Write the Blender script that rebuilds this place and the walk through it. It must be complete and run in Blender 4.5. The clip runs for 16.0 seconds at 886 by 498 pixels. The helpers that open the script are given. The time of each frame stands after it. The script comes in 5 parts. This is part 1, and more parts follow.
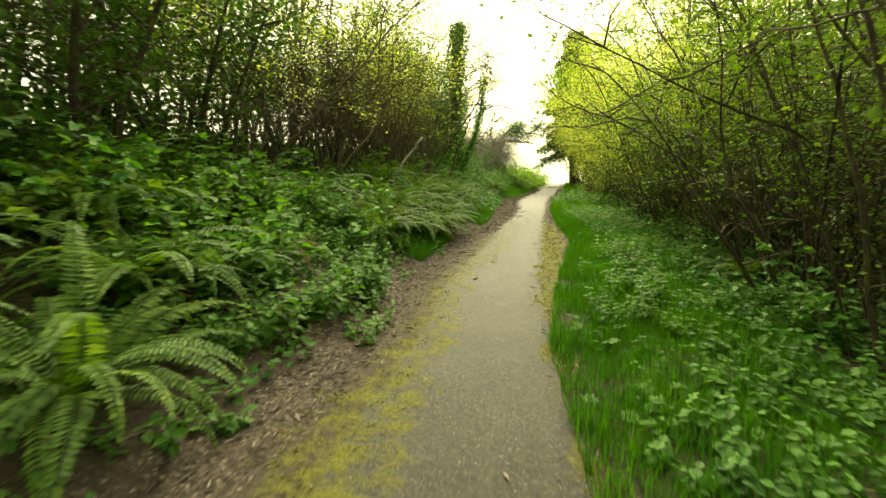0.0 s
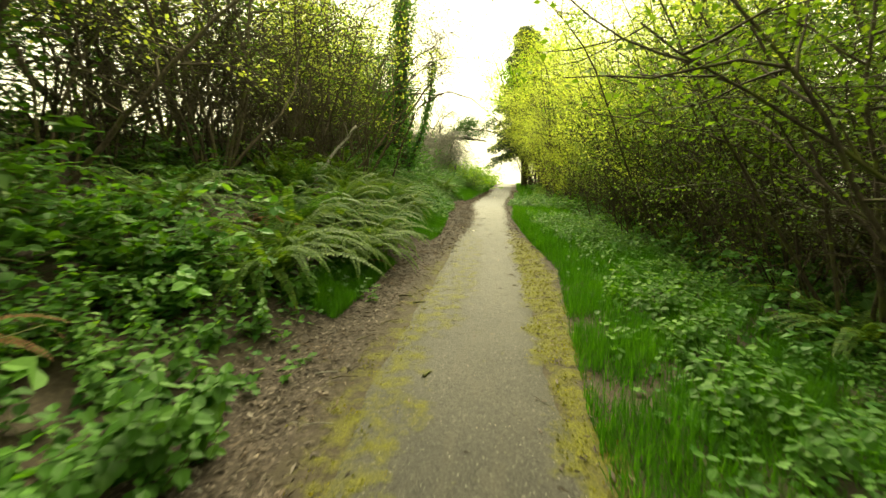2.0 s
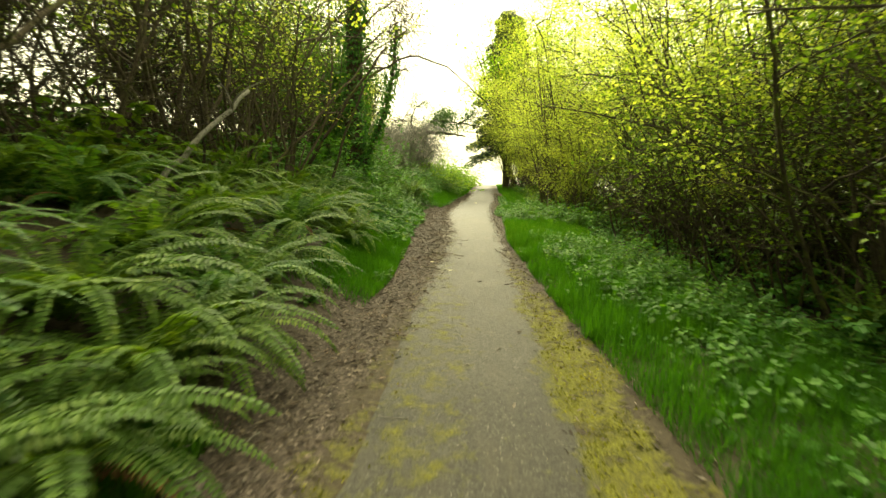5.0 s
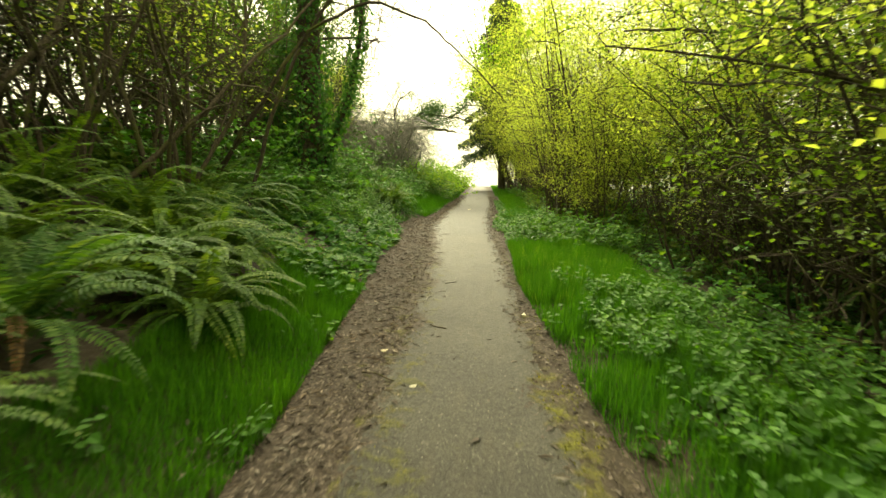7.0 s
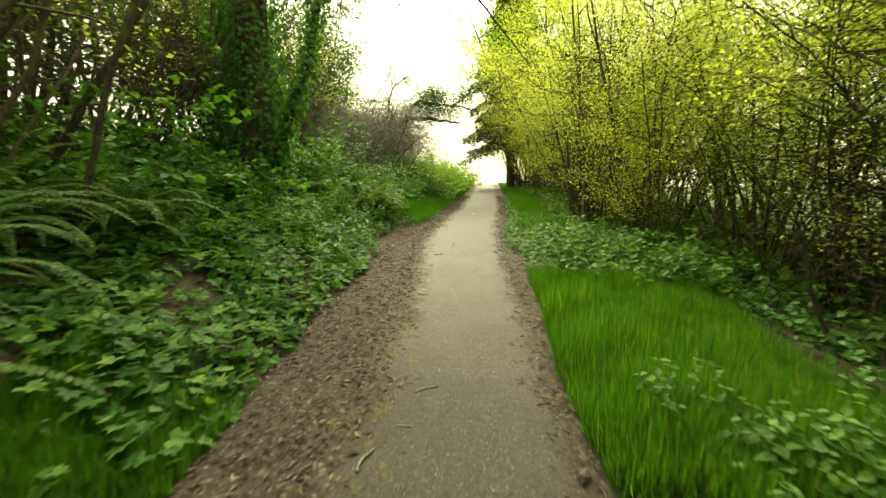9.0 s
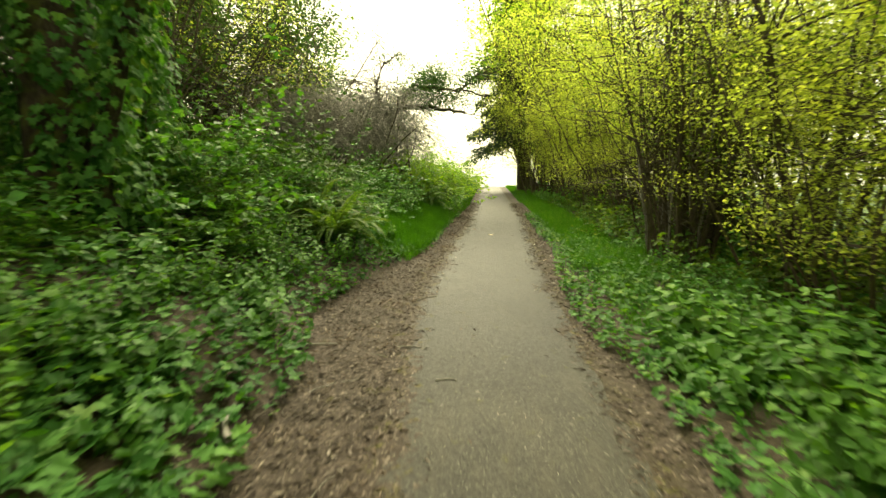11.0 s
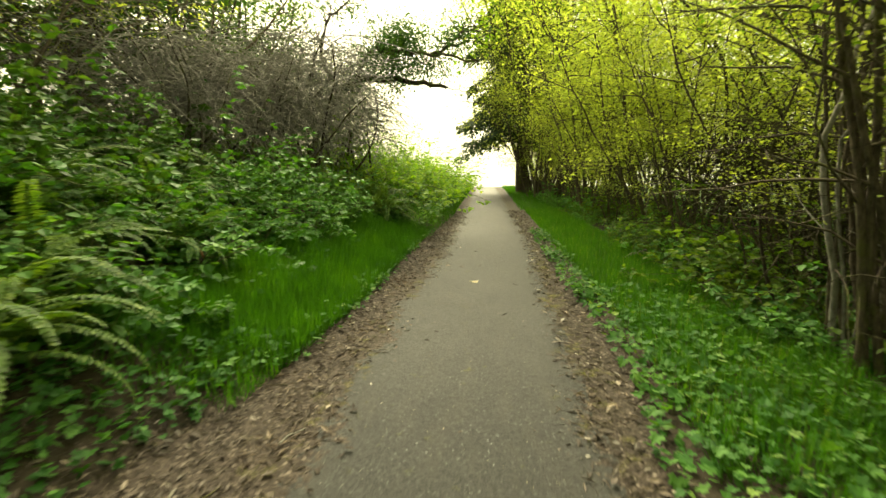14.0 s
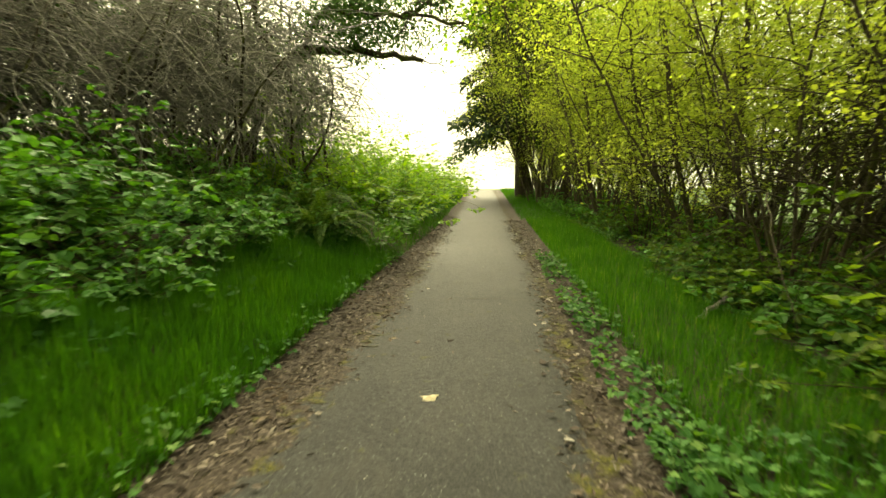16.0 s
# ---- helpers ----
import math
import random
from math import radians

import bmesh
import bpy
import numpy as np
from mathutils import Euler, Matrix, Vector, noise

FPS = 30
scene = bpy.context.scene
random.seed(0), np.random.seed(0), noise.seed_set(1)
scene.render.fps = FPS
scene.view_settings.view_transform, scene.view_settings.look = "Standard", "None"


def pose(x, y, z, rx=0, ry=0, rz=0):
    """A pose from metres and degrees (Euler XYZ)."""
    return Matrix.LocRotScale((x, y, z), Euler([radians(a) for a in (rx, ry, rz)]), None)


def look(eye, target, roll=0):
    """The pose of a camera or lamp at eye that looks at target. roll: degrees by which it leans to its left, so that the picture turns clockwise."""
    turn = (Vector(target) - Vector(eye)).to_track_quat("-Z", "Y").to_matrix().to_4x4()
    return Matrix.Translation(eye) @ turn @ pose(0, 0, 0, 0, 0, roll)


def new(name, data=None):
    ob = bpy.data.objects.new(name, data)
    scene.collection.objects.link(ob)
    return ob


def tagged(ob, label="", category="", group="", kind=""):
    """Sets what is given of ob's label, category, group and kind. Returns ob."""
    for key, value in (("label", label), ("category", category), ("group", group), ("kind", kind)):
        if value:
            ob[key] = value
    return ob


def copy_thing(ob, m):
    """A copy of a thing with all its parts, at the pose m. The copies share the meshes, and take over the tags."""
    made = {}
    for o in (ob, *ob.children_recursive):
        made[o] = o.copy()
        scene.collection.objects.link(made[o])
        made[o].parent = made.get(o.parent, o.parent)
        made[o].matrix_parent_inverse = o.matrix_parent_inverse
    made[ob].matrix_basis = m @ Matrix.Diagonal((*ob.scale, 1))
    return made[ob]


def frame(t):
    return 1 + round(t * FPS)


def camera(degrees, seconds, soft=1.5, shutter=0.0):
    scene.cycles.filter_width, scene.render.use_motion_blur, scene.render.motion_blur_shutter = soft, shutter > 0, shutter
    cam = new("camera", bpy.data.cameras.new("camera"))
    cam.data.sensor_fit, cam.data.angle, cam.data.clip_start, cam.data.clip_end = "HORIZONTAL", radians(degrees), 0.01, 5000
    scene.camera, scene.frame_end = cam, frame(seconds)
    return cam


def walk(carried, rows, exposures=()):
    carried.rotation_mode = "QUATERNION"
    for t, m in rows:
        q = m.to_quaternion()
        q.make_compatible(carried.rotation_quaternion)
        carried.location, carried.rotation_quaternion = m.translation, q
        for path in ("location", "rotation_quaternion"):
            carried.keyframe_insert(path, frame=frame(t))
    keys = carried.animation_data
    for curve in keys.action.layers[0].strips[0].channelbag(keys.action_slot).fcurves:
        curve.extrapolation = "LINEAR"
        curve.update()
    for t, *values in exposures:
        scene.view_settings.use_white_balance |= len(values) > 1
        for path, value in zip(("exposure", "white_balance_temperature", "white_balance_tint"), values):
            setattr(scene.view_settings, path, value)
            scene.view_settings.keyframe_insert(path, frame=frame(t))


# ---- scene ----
cam = camera(88.4, 16.0, shutter=0.45)
PATH = [
    (0, (0.460, 0.000, 1.479), (-1.679, 9.632, -0.146), -0.61),
    (0.5, (0.301, 0.754, 1.508), (-1.509, 10.453, -0.125), -0.67),
    (1, (0.182, 1.543, 1.545), (-1.423, 11.279, -0.079), -0.31),
    (1.5, (0.069, 2.310, 1.512), (-1.283, 12.080, -0.136), -0.08),
    (2, (-0.004, 3.086, 1.476), (-1.036, 12.895, -0.171), 0.05),
    (2.5, (-0.074, 3.841, 1.474), (-0.919, 13.670, -0.163), 0.36),
    (3, (-0.143, 4.621, 1.481), (-0.816, 14.464, -0.151), 0.30),
    (3.5, (-0.158, 5.439, 1.517), (-0.762, 15.284, -0.126), 0.65),
    (4, (-0.182, 6.297, 1.475), (-0.774, 16.147, -0.149), 0.57),
    (4.2, (-0.191, 6.602, 1.464), (-0.783, 16.449, -0.174), 0.50),
    (6.3, (-0.137, 10.532, 1.491), (-0.552, 20.387, -0.154), 0.57),
    (6.5, (-0.131, 10.869, 1.529), (-0.560, 20.724, -0.112), 0.37),
    (7, (-0.108, 11.700, 1.524), (-0.505, 21.556, -0.121), 0.29),
    (7.5, (-0.090, 12.517, 1.482), (-0.525, 22.371, -0.162), 0.15),
    (8, (-0.054, 13.364, 1.447), (-0.507, 23.215, -0.214), -0.01),
    (8.5, (-0.011, 14.142, 1.467), (-0.520, 23.991, -0.190), -0.20),
    (9, (0.035, 14.970, 1.501), (-0.525, 24.809, -0.197), -0.20),
    (9.2, (0.047, 15.313, 1.456), (-0.514, 25.152, -0.242), -0.32),
    (11.3, (-0.357, 20.430, 1.554), (-0.925, 30.272, -0.127), -0.30),
    (11.5, (-0.325, 20.759, 1.516), (-0.904, 30.599, -0.173), -0.17),
    (12, (-0.235, 21.552, 1.556), (-0.823, 31.391, -0.133), -0.19),
    (12.5, (-0.154, 22.402, 1.556), (-0.750, 32.239, -0.143), -0.33),
    (13, (-0.057, 23.274, 1.555), (-0.616, 33.112, -0.146), -0.25),
    (13.5, (-0.001, 24.132, 1.509), (-0.525, 33.971, -0.201), -0.14),
    (14, (0.083, 24.983, 1.480), (-0.419, 34.825, -0.216), -0.31),
    (14.5, (0.177, 25.766, 1.445), (-0.295, 35.612, -0.239), -0.15),
    (15, (0.260, 26.603, 1.449), (-0.235, 36.450, -0.225), -0.34),
    (15.5, (0.370, 27.404, 1.477), (-0.112, 37.255, -0.174), -0.35),
    (16, (0.427, 28.219, 1.433), (-0.062, 38.070, -0.219), -0.35),
]
walk(cam, [(t, look(eye, target, roll)) for t, eye, target, roll in PATH], exposures=[(0, 1.8, 8000, -4), (4, 1.8, 8000, -4), (9, 1.78, 7600, 0), (12.5, 1.78, 7600, 0), (16, 1.8, 7900, -2)])

# ---------------------------------------------------------------- light
world = bpy.data.worlds.new("sky")
scene.world = world
world.use_nodes = True
wn = world.node_tree
background = wn.nodes["Background"]
sky = wn.nodes.new("ShaderNodeTexSky")
sky.sky_type, sky.sun_disc = "NISHITA", False
sky.sun_elevation, sky.sun_rotation = radians(43), radians(-9)
sky.air_density, sky.dust_density, sky.ozone_density = 1.0, 6.0, 0.6
scaled = wn.nodes.new("ShaderNodeVectorMath")
scaled.operation = "SCALE"
scaled.inputs["Scale"].default_value = 0.12
wn.links.new(sky.outputs[0], scaled.inputs[0])
veil = wn.nodes.new("ShaderNodeMix")          # thin bright overcast over the clear sky
veil.data_type = "RGBA"
veil.inputs["Factor"].default_value = 0.72
veil.inputs["B"].default_value = (1.0, 0.96, 0.68, 1)
wn.links.new(scaled.outputs[0], veil.inputs["A"])
wn.links.new(veil.outputs["Result"], background.inputs["Color"])
background.inputs["Strength"].default_value = 0.8
sun = new("sun", bpy.data.lights.new("sun", "SUN"))
sun.data.energy, sun.data.angle, sun.data.color = 2.7, radians(36), (1.0, 0.93, 0.72)
sun.matrix_world = look((0, 0, 0), (0.115, -0.72, -0.682))

# ---------------------------------------------------------------- plan of the trail
YS = [-8, 0, 4, 6, 10, 14, 18, 20, 23, 24.5, 26.5, 28, 30, 34, 40, 60, 80]
LITTER_LEFT = [-1.3, -1.25, -1.3, -1.6, -1.6, -1.3, -1.5, -1.65, -1.5, -1.95, -1.65, -1.35, -1.15, -0.95, -0.45, 0.3, 1.0]
GREY_LEFT = [-0.1, -0.15, -0.25, -0.42, -0.35, -0.33, -0.3, -0.36, -0.64, -0.75, -0.68, -0.56, -0.48, -0.1, 0.1, 0.9, 1.6]
GREY_RIGHT = [1.0, 0.88, 0.52, 0.4, 0.43, 0.45, 0.55, 0.6, 0.6, 0.68, 0.75, 0.85, 1.0, 1.35, 1.6, 2.4, 3.1]
GREEN_RIGHT = [1.1, 0.98, 0.66, 0.75, 1.15, 0.95, 0.85, 1.0, 1.05, 0.9, 1.05, 1.35, 1.5, 1.7, 2.0, 3.0, 3.8]


def edge(row, y):
    return np.interp(y, YS, row)


def smooth(a, b, x):
    k = np.clip((np.asarray(x, float) - a) / (b - a), 0, 1)
    return k * k * (3 - 2 * k)


def wave(x, y, s, k=0.0):
    """A soft uneven field between about -1 and 1 with a period of about s metres."""
    x, y = np.asarray(x, float) / s * 6.283, np.asarray(y, float) / s * 6.283
    return (np.sin(x + 1.7 * np.sin(0.7 * y + k)) + np.sin(0.83 * y + 1.3 * np.sin(0.9 * x + 2.1 + k)) + np.sin(0.6 * x - 0.7 * y + k)) / 3


def ground_z(x, y):
    x, y = np.asarray(x, float), np.asarray(y, float)
    left = np.maximum(edge(LITTER_LEFT, y) - x, 0)
    right = np.maximum(x - edge(GREEN_RIGHT, y) - 1.0, 0)
    off = smooth(0.0, 1.2, left) + smooth(0, 1, right)
    z = 3.1 * (1 - np.exp(-left / 6.5)) * (1 - 0.5 * smooth(40, 64, y)) - 0.45 * (1 - np.exp(-right / 2.5))
    z = z + off * (0.07 * wave(x, y, 2.3) + 0.035 * wave(x, y, 0.9, 2.0))
    crest = np.maximum(y - 63, 0)
    return z - 0.035 * crest * smooth(0, 12, crest) - 0.012 * np.exp(-((x - 0.2) ** 2) / 0.5)


# ---------------------------------------------------------------- materials
def nodes_of(name):
    m = bpy.data.materials.new(name)
    m.use_nodes = True
    m.node_tree.nodes.clear()
    return m, m.node_tree.nodes, m.node_tree.links


def ramp(n, l, fac, stops):
    r = n.new("ShaderNodeValToRGB")
    while len(r.color_ramp.elements) < len(stops):
        r.color_ramp.elements.new(0.5)
    for e, (at, c) in zip(r.color_ramp.elements, stops):
        e.position, e.color = at, (*c, 1)
    l.new(fac, r.inputs[0])
    return r.outputs[0]


def tex(n, l, scale, detail=4.0, rough=0.6, kind="ShaderNodeTexNoise", coords=None):
    t = n.new(kind)
    t.inputs["Scale"].default_value = scale
    if kind == "ShaderNodeTexNoise":
        t.inputs["Detail"].default_value, t.inputs["Roughness"].default_value = detail, rough
    if coords is not None:
        l.new(coords, t.inputs["Vector"])
    return t


def blend(n, l, fac, a, b, mode="MIX"):
    m = n.new("ShaderNodeMix")
    m.data_type, m.blend_type = "RGBA", mode
    for sock, value in (("Factor", fac), ("A", a), ("B", b)):
        if isinstance(value, (int, float)):
            m.inputs[sock].default_value = value
        elif isinstance(value, tuple):
            m.inputs[sock].default_value = (*value, 1)
        else:
            l.new(value, m.inputs[sock])
    return m.outputs["Result"]


def calc(n, l, op, a, b=0.0, clamp=False):
    m = n.new("ShaderNodeMath")
    m.operation, m.use_clamp = op, clamp
    for i, value in enumerate((a, b)):
        if isinstance(value, (int, float)):
            m.inputs[i].default_value = value
        else:
            l.new(value, m.inputs[i])
    return m.outputs[0]


def leaf_material(name, stops, through_colour, share=0.42, rough=0.6, spec=0.2):
    """A leaf: a glossy upper skin and light that shines through. stops: colours over the random leaf."""
    m, n, l = nodes_of(name)
    geo, info = n.new("ShaderNodeNewGeometry"), n.new("ShaderNodeObjectInfo")
    pick = calc(n, l, "ADD", calc(n, l, "MULTIPLY", geo.outputs["Random Per Island"], 0.75), calc(n, l, "MULTIPLY", info.outputs["Random"], 0.25))
    colour = ramp(n, l, pick, stops)
    mottle = tex(n, l, 22.0, 3.0, coords=geo.outputs["Position"])
    colour = blend(n, l, 0.4, colour, ramp(n, l, mottle.outputs["Fac"], [(0.3, (0.55, 0.55, 0.5)), (0.7, (1.25, 1.25, 1.15))]), "MULTIPLY")
    drift = tex(n, l, 1.7, 3.0, coords=geo.outputs["Position"])
    colour = blend(n, l, 0.6, colour, ramp(n, l, drift.outputs["Fac"], [(0.34, (0.62, 0.7, 0.75)), (0.5, (1.0, 1.0, 1.0)), (0.66, (1.45, 1.25, 1.0))]), "MULTIPLY")
    skin = n.new("ShaderNodeBsdfPrincipled")
    skin.inputs["Roughness"].default_value = rough
    skin.inputs["Specular IOR Level"].default_value = spec
    l.new(colour, skin.inputs["Base Color"])
    glow = n.new("ShaderNodeBsdfTranslucent")
    l.new(blend(n, l, 1.0, colour, through_colour, "MULTIPLY"), glow.inputs["Color"])
    mixed = n.new("ShaderNodeMixShader")
    mixed.inputs[0].default_value = share
    l.new(skin.outputs[0], mixed.inputs[1])
    l.new(glow.outputs[0], mixed.inputs[2])
    out = n.new("ShaderNodeOutputMaterial")
    l.new(mixed.outputs[0], out.inputs["Surface"])
    return m


def bark_material(name, dark, light, moss=(0.08, 0.09, 0.02), mossy=0.35, scale=14.0):
    m, n, l = nodes_of(name)
    pos = n.new("ShaderNodeNewGeometry").outputs["Position"]
    stretch = n.new("ShaderNodeMapping")
    stretch.inputs["Scale"].default_value = (1, 1, 0.3)
    l.new(pos, stretch.inputs["Vector"])
    grain = tex(n, l, scale * 3, 6.0, 0.7, coords=stretch.outputs[0])
    patch = tex(n, l, scale * 0.35, 3.0, coords=pos)
    colour = ramp(n, l, grain.outputs["Fac"], [(0.32, dark), (0.68, light)])
    lich = ramp(n, l, patch.outputs["Fac"], [(0.5, (0, 0, 0)), (0.66, (mossy * 2, mossy * 2, mossy * 2))])
    colour = blend(n, l, lich, colour, moss)
    p = n.new("ShaderNodeBsdfPrincipled")
    p.inputs["Roughness"].default_value, p.inputs["Specular IOR Level"].default_value = 0.9, 0.2
    l.new(colour, p.inputs["Base Color"])
    bump = n.new("ShaderNodeBump")
    bump.inputs["Strength"].default_value, bump.inputs["Distance"].default_value = 0.6, 0.02
    l.new(grain.outputs["Fac"], bump.inputs["Height"])
    l.new(bump.outputs[0], p.inputs["Normal"])
    out = n.new("ShaderNodeOutputMaterial")
    l.new(p.outputs[0], out.inputs["Surface"])
    return m


def floor_material():
    """Soil, leaf litter, moss and old asphalt; where each lies comes from the sheet's own values."""
    m, n, l = nodes_of("trail_ground")
    pos = n.new("ShaderNodeNewGeometry").outputs["Position"]

    def share(name, scale, amount=0.9, lo=0.42, hi=0.58):
        a = n.new("ShaderNodeAttribute")
        a.attribute_name = name
        breakup = tex(n, l, scale, 6.0, 0.68, coords=pos)
        k = calc(n, l, "ADD", a.outputs["Fac"], calc(n, l, "MULTIPLY", calc(n, l, "SUBTRACT", breakup.outputs["Fac"], 0.5), amount * 2))
        return ramp(n, l, k, [(lo, (0, 0, 0)), (hi, (1, 1, 1))])

    fine, coarse, broad = tex(n, l, 160.0, 3.0, 0.7, coords=pos), tex(n, l, 26.0, 6.0, 0.7, coords=pos), tex(n, l, 1.1, 4.0, coords=pos)
    soil = ramp(n, l, coarse.outputs["Fac"], [(0.3, (0.018, 0.014, 0.008)), (0.55, (0.045, 0.035, 0.022)), (0.72, (0.085, 0.066, 0.044))])
    chip = tex(n, l, 55.0, kind="ShaderNodeTexVoronoi", coords=pos)
    flakes = ramp(n, l, chip.outputs["Color"], [(0.2, (0.016, 0.011, 0.009)), (0.55, (0.048, 0.035, 0.03)), (0.8, (0.095, 0.073, 0.062)), (0.97, (0.28, 0.235, 0.2))])
    litter = blend(n, l, 0.7, soil, flakes)
    stone = tex(n, l, 105.0, kind="ShaderNodeTexVoronoi", coords=pos)
    grit = ramp(n, l, stone.outputs["Color"], [(0.1, (0.022, 0.021, 0.018)), (0.5, (0.068, 0.065, 0.057)), (0.82, (0.14, 0.134, 0.118)), (0.92, (0.3, 0.285, 0.25)), (0.985, (0.75, 0.72, 0.66))])
    asphalt = blend(n, l, 0.3, grit, ramp(n, l, coarse.outputs["Fac"], [(0.3, (0.026, 0.024, 0.02)), (0.7, (0.13, 0.122, 0.105))]))
    asphalt = blend(n, l, 0.8, asphalt, ramp(n, l, broad.outputs["Fac"], [(0.35, (0.78, 0.76, 0.72)), (0.65, (1.2, 1.17, 1.08))]), "MULTIPLY")
    asphalt = blend(n, l, 1.0, asphalt, (0.4, 0.41, 0.385), "MULTIPLY")
    # trodden dirt in blotches and faint streaks along the walk
    drawn = n.new("ShaderNodeMapping")
    drawn.inputs["Scale"].default_value = (1, 0.22, 1)
    l.new(pos, drawn.inputs["Vector"])
    streak = tex(n, l, 7.0, 5.0, 0.65, coords=drawn.outputs[0])
    dirty = ramp(n, l, streak.outputs["Fac"], [(0.5, (0, 0, 0)), (0.72, (0.6, 0.6, 0.6))])
    asphalt = blend(n, l, dirty, asphalt, (0.05, 0.044, 0.031))
    newer = n.new("ShaderNodeAttribute")
    newer.attribute_name = "newer"
    asphalt = blend(n, l, newer.outputs["Fac"], asphalt, blend(n, l, 1.0, asphalt, (0.78, 0.83, 1.0), "MULTIPLY"))
    tuft = tex(n, l, 75.0, 5.0, 0.75, coords=pos)
    moss = ramp(n, l, tuft.outputs["Fac"], [(0.3, (0.03, 0.03, 0.008)), (0.5, (0.095, 0.096, 0.011)), (0.7, (0.2, 0.196, 0.02))])
    weeds = ramp(n, l, coarse.outputs["Fac"], [(0.3, (0.03, 0.055, 0.012)), (0.55, (0.06, 0.11, 0.022)), (0.75, (0.12, 0.17, 0.045))])
    soil = blend(n, l, share("field", 2.5, 0.6), soil, weeds)
    paved = share("asphalt", 9.0, 0.35)
    colour = blend(n, l, paved, soil, asphalt)
    littered = share("litter", 13.0, 1.15)
    colour = blend(n, l, littered, colour, litter)
    mossy = share("moss", 6.5, 1.35, 0.32, 0.92)
    colour = blend(n, l, mossy, colour, moss)
    p = n.new("ShaderNodeBsdfPrincipled")
    # trodden asphalt is smoother than litter, moss and soil
    trodden = calc(n, l, "MULTIPLY", paved, calc(n, l, "MULTIPLY", calc(n, l, "SUBTRACT", 1.0, littered), calc(n, l, "SUBTRACT", 1.0, mossy)))
    l.new(calc(n, l, "SUBTRACT", 0.9, calc(n, l, "MULTIPLY", trodden, 0.22)), p.inputs["Roughness"])
    p.inputs["Specular IOR Level"].default_value = 0.3
    l.new(colour, p.inputs["Base Color"])
    h = calc(n, l, "ADD", calc(n, l, "MULTIPLY", fine.outputs["Fac"], 0.4), calc(n, l, "ADD", coarse.outputs["Fac"], calc(n, l, "MULTIPLY", tuft.outputs["Fac"], mossy)))
    bump = n.new("ShaderNodeBump")
    bump.inputs["Strength"].default_value, bump.inputs["Distance"].default_value = 0.7, 0.02
    l.new(h, bump.inputs["Height"])
    l.new(bump.outputs[0], p.inputs["Normal"])
    out = n.new("ShaderNodeOutputMaterial")
    l.new(p.outputs[0], out.inputs["Surface"])
    return m


GROUND = floor_material()
SHINE = (1.3, 1.3, 0.4)
FERN = leaf_material("fern_green", [(0.0, (0.04, 0.085, 0.015)), (0.6, (0.085, 0.165, 0.03)), (1.0, (0.17, 0.25, 0.065))], SHINE, 0.45, 0.6)
FERN_DARK = leaf_material("fern_dark", [(0.0, (0.03, 0.085, 0.02)), (0.6, (0.07, 0.155, 0.036)), (1.0, (0.16, 0.25, 0.075))], SHINE, 0.4, 0.6)
FERN_DEAD = leaf_material("fern_brown", [(0.0, (0.07, 0.042, 0.02)), (1.0, (0.2, 0.125, 0.06))], (1.1, 0.8, 0.5), 0.25, 0.8, 0.1)
HERB = leaf_material("herb_green", [(0.0, (0.038, 0.105, 0.018)), (0.6, (0.072, 0.19, 0.032)), (1.0, (0.15, 0.3, 0.065))], SHINE, 0.45, 0.6)
BRAMBLE = leaf_material("bramble_green", [(0.0, (0.036, 0.115, 0.024)), (0.55, (0.075, 0.215, 0.042)), (1.0, (0.18, 0.35, 0.1))], SHINE, 0.38, 0.55, 0.25)
IVY = leaf_material("ivy_green", [(0.0, (0.02, 0.075, 0.016)), (0.5, (0.048, 0.145, 0.03)), (0.85, (0.1, 0.225, 0.055)), (1.0, (0.23, 0.31, 0.1))], SHINE, 0.34, 0.62, 0.15)
GRASS = leaf_material("grass_green", [(0.0, (0.024, 0.08, 0.011)), (0.55, (0.044, 0.138, 0.018)), (0.9, (0.082, 0.2, 0.032)), (1.0, (0.2, 0.26, 0.08))], (1.1, 1.25, 0.35), 0.5, 0.65, 0.12)
SPRING = leaf_material("spring_leaf", [(0.0, (0.25, 0.3, 0.065)), (0.5, (0.36, 0.43, 0.12)), (1.0, (0.48, 0.54, 0.19))], (1.3, 1.35, 0.6), 0.68, 0.65, 0.12)
WOODLEAF = leaf_material("wood_leaf", [(0.0, (0.055, 0.1, 0.014)), (0.6, (0.105, 0.18, 0.028)), (1.0, (0.21, 0.3, 0.06))], (1.15, 1.25, 0.5), 0.5, 0.6, 0.15)
EVERGREEN = leaf_material("evergreen_leaf", [(0.0, (0.025, 0.065, 0.015)), (0.6, (0.05, 0.12, 0.025)), (1.0, (0.11, 0.2, 0.05))], SHINE, 0.3, 0.6)
BANKLEAF = leaf_material("bank_leaf", [(0.0, (0.1, 0.22, 0.02)), (0.6, (0.18, 0.34, 0.035)), (1.0, (0.32, 0.45, 0.08))], SHINE, 0.5, 0.6, 0.15)
NEEDLE = leaf_material("conifer_needle", [(0.0, (0.018, 0.04, 0.016)), (0.7, (0.04, 0.075, 0.028)), (1.0, (0.08, 0.12, 0.04))], SHINE, 0.2, 0.6)
DRYLEAF = leaf_material("dry_leaf", [(0.0, (0.024, 0.019, 0.017)), (0.45, (0.078, 0.063, 0.056)), (0.76, (0.165, 0.14, 0.127)), (0.92, (0.33, 0.295, 0.265)), (1.0, (0.55, 0.51, 0.46))], (1.0, 0.85, 0.6), 0.12, 0.8, 0.15)
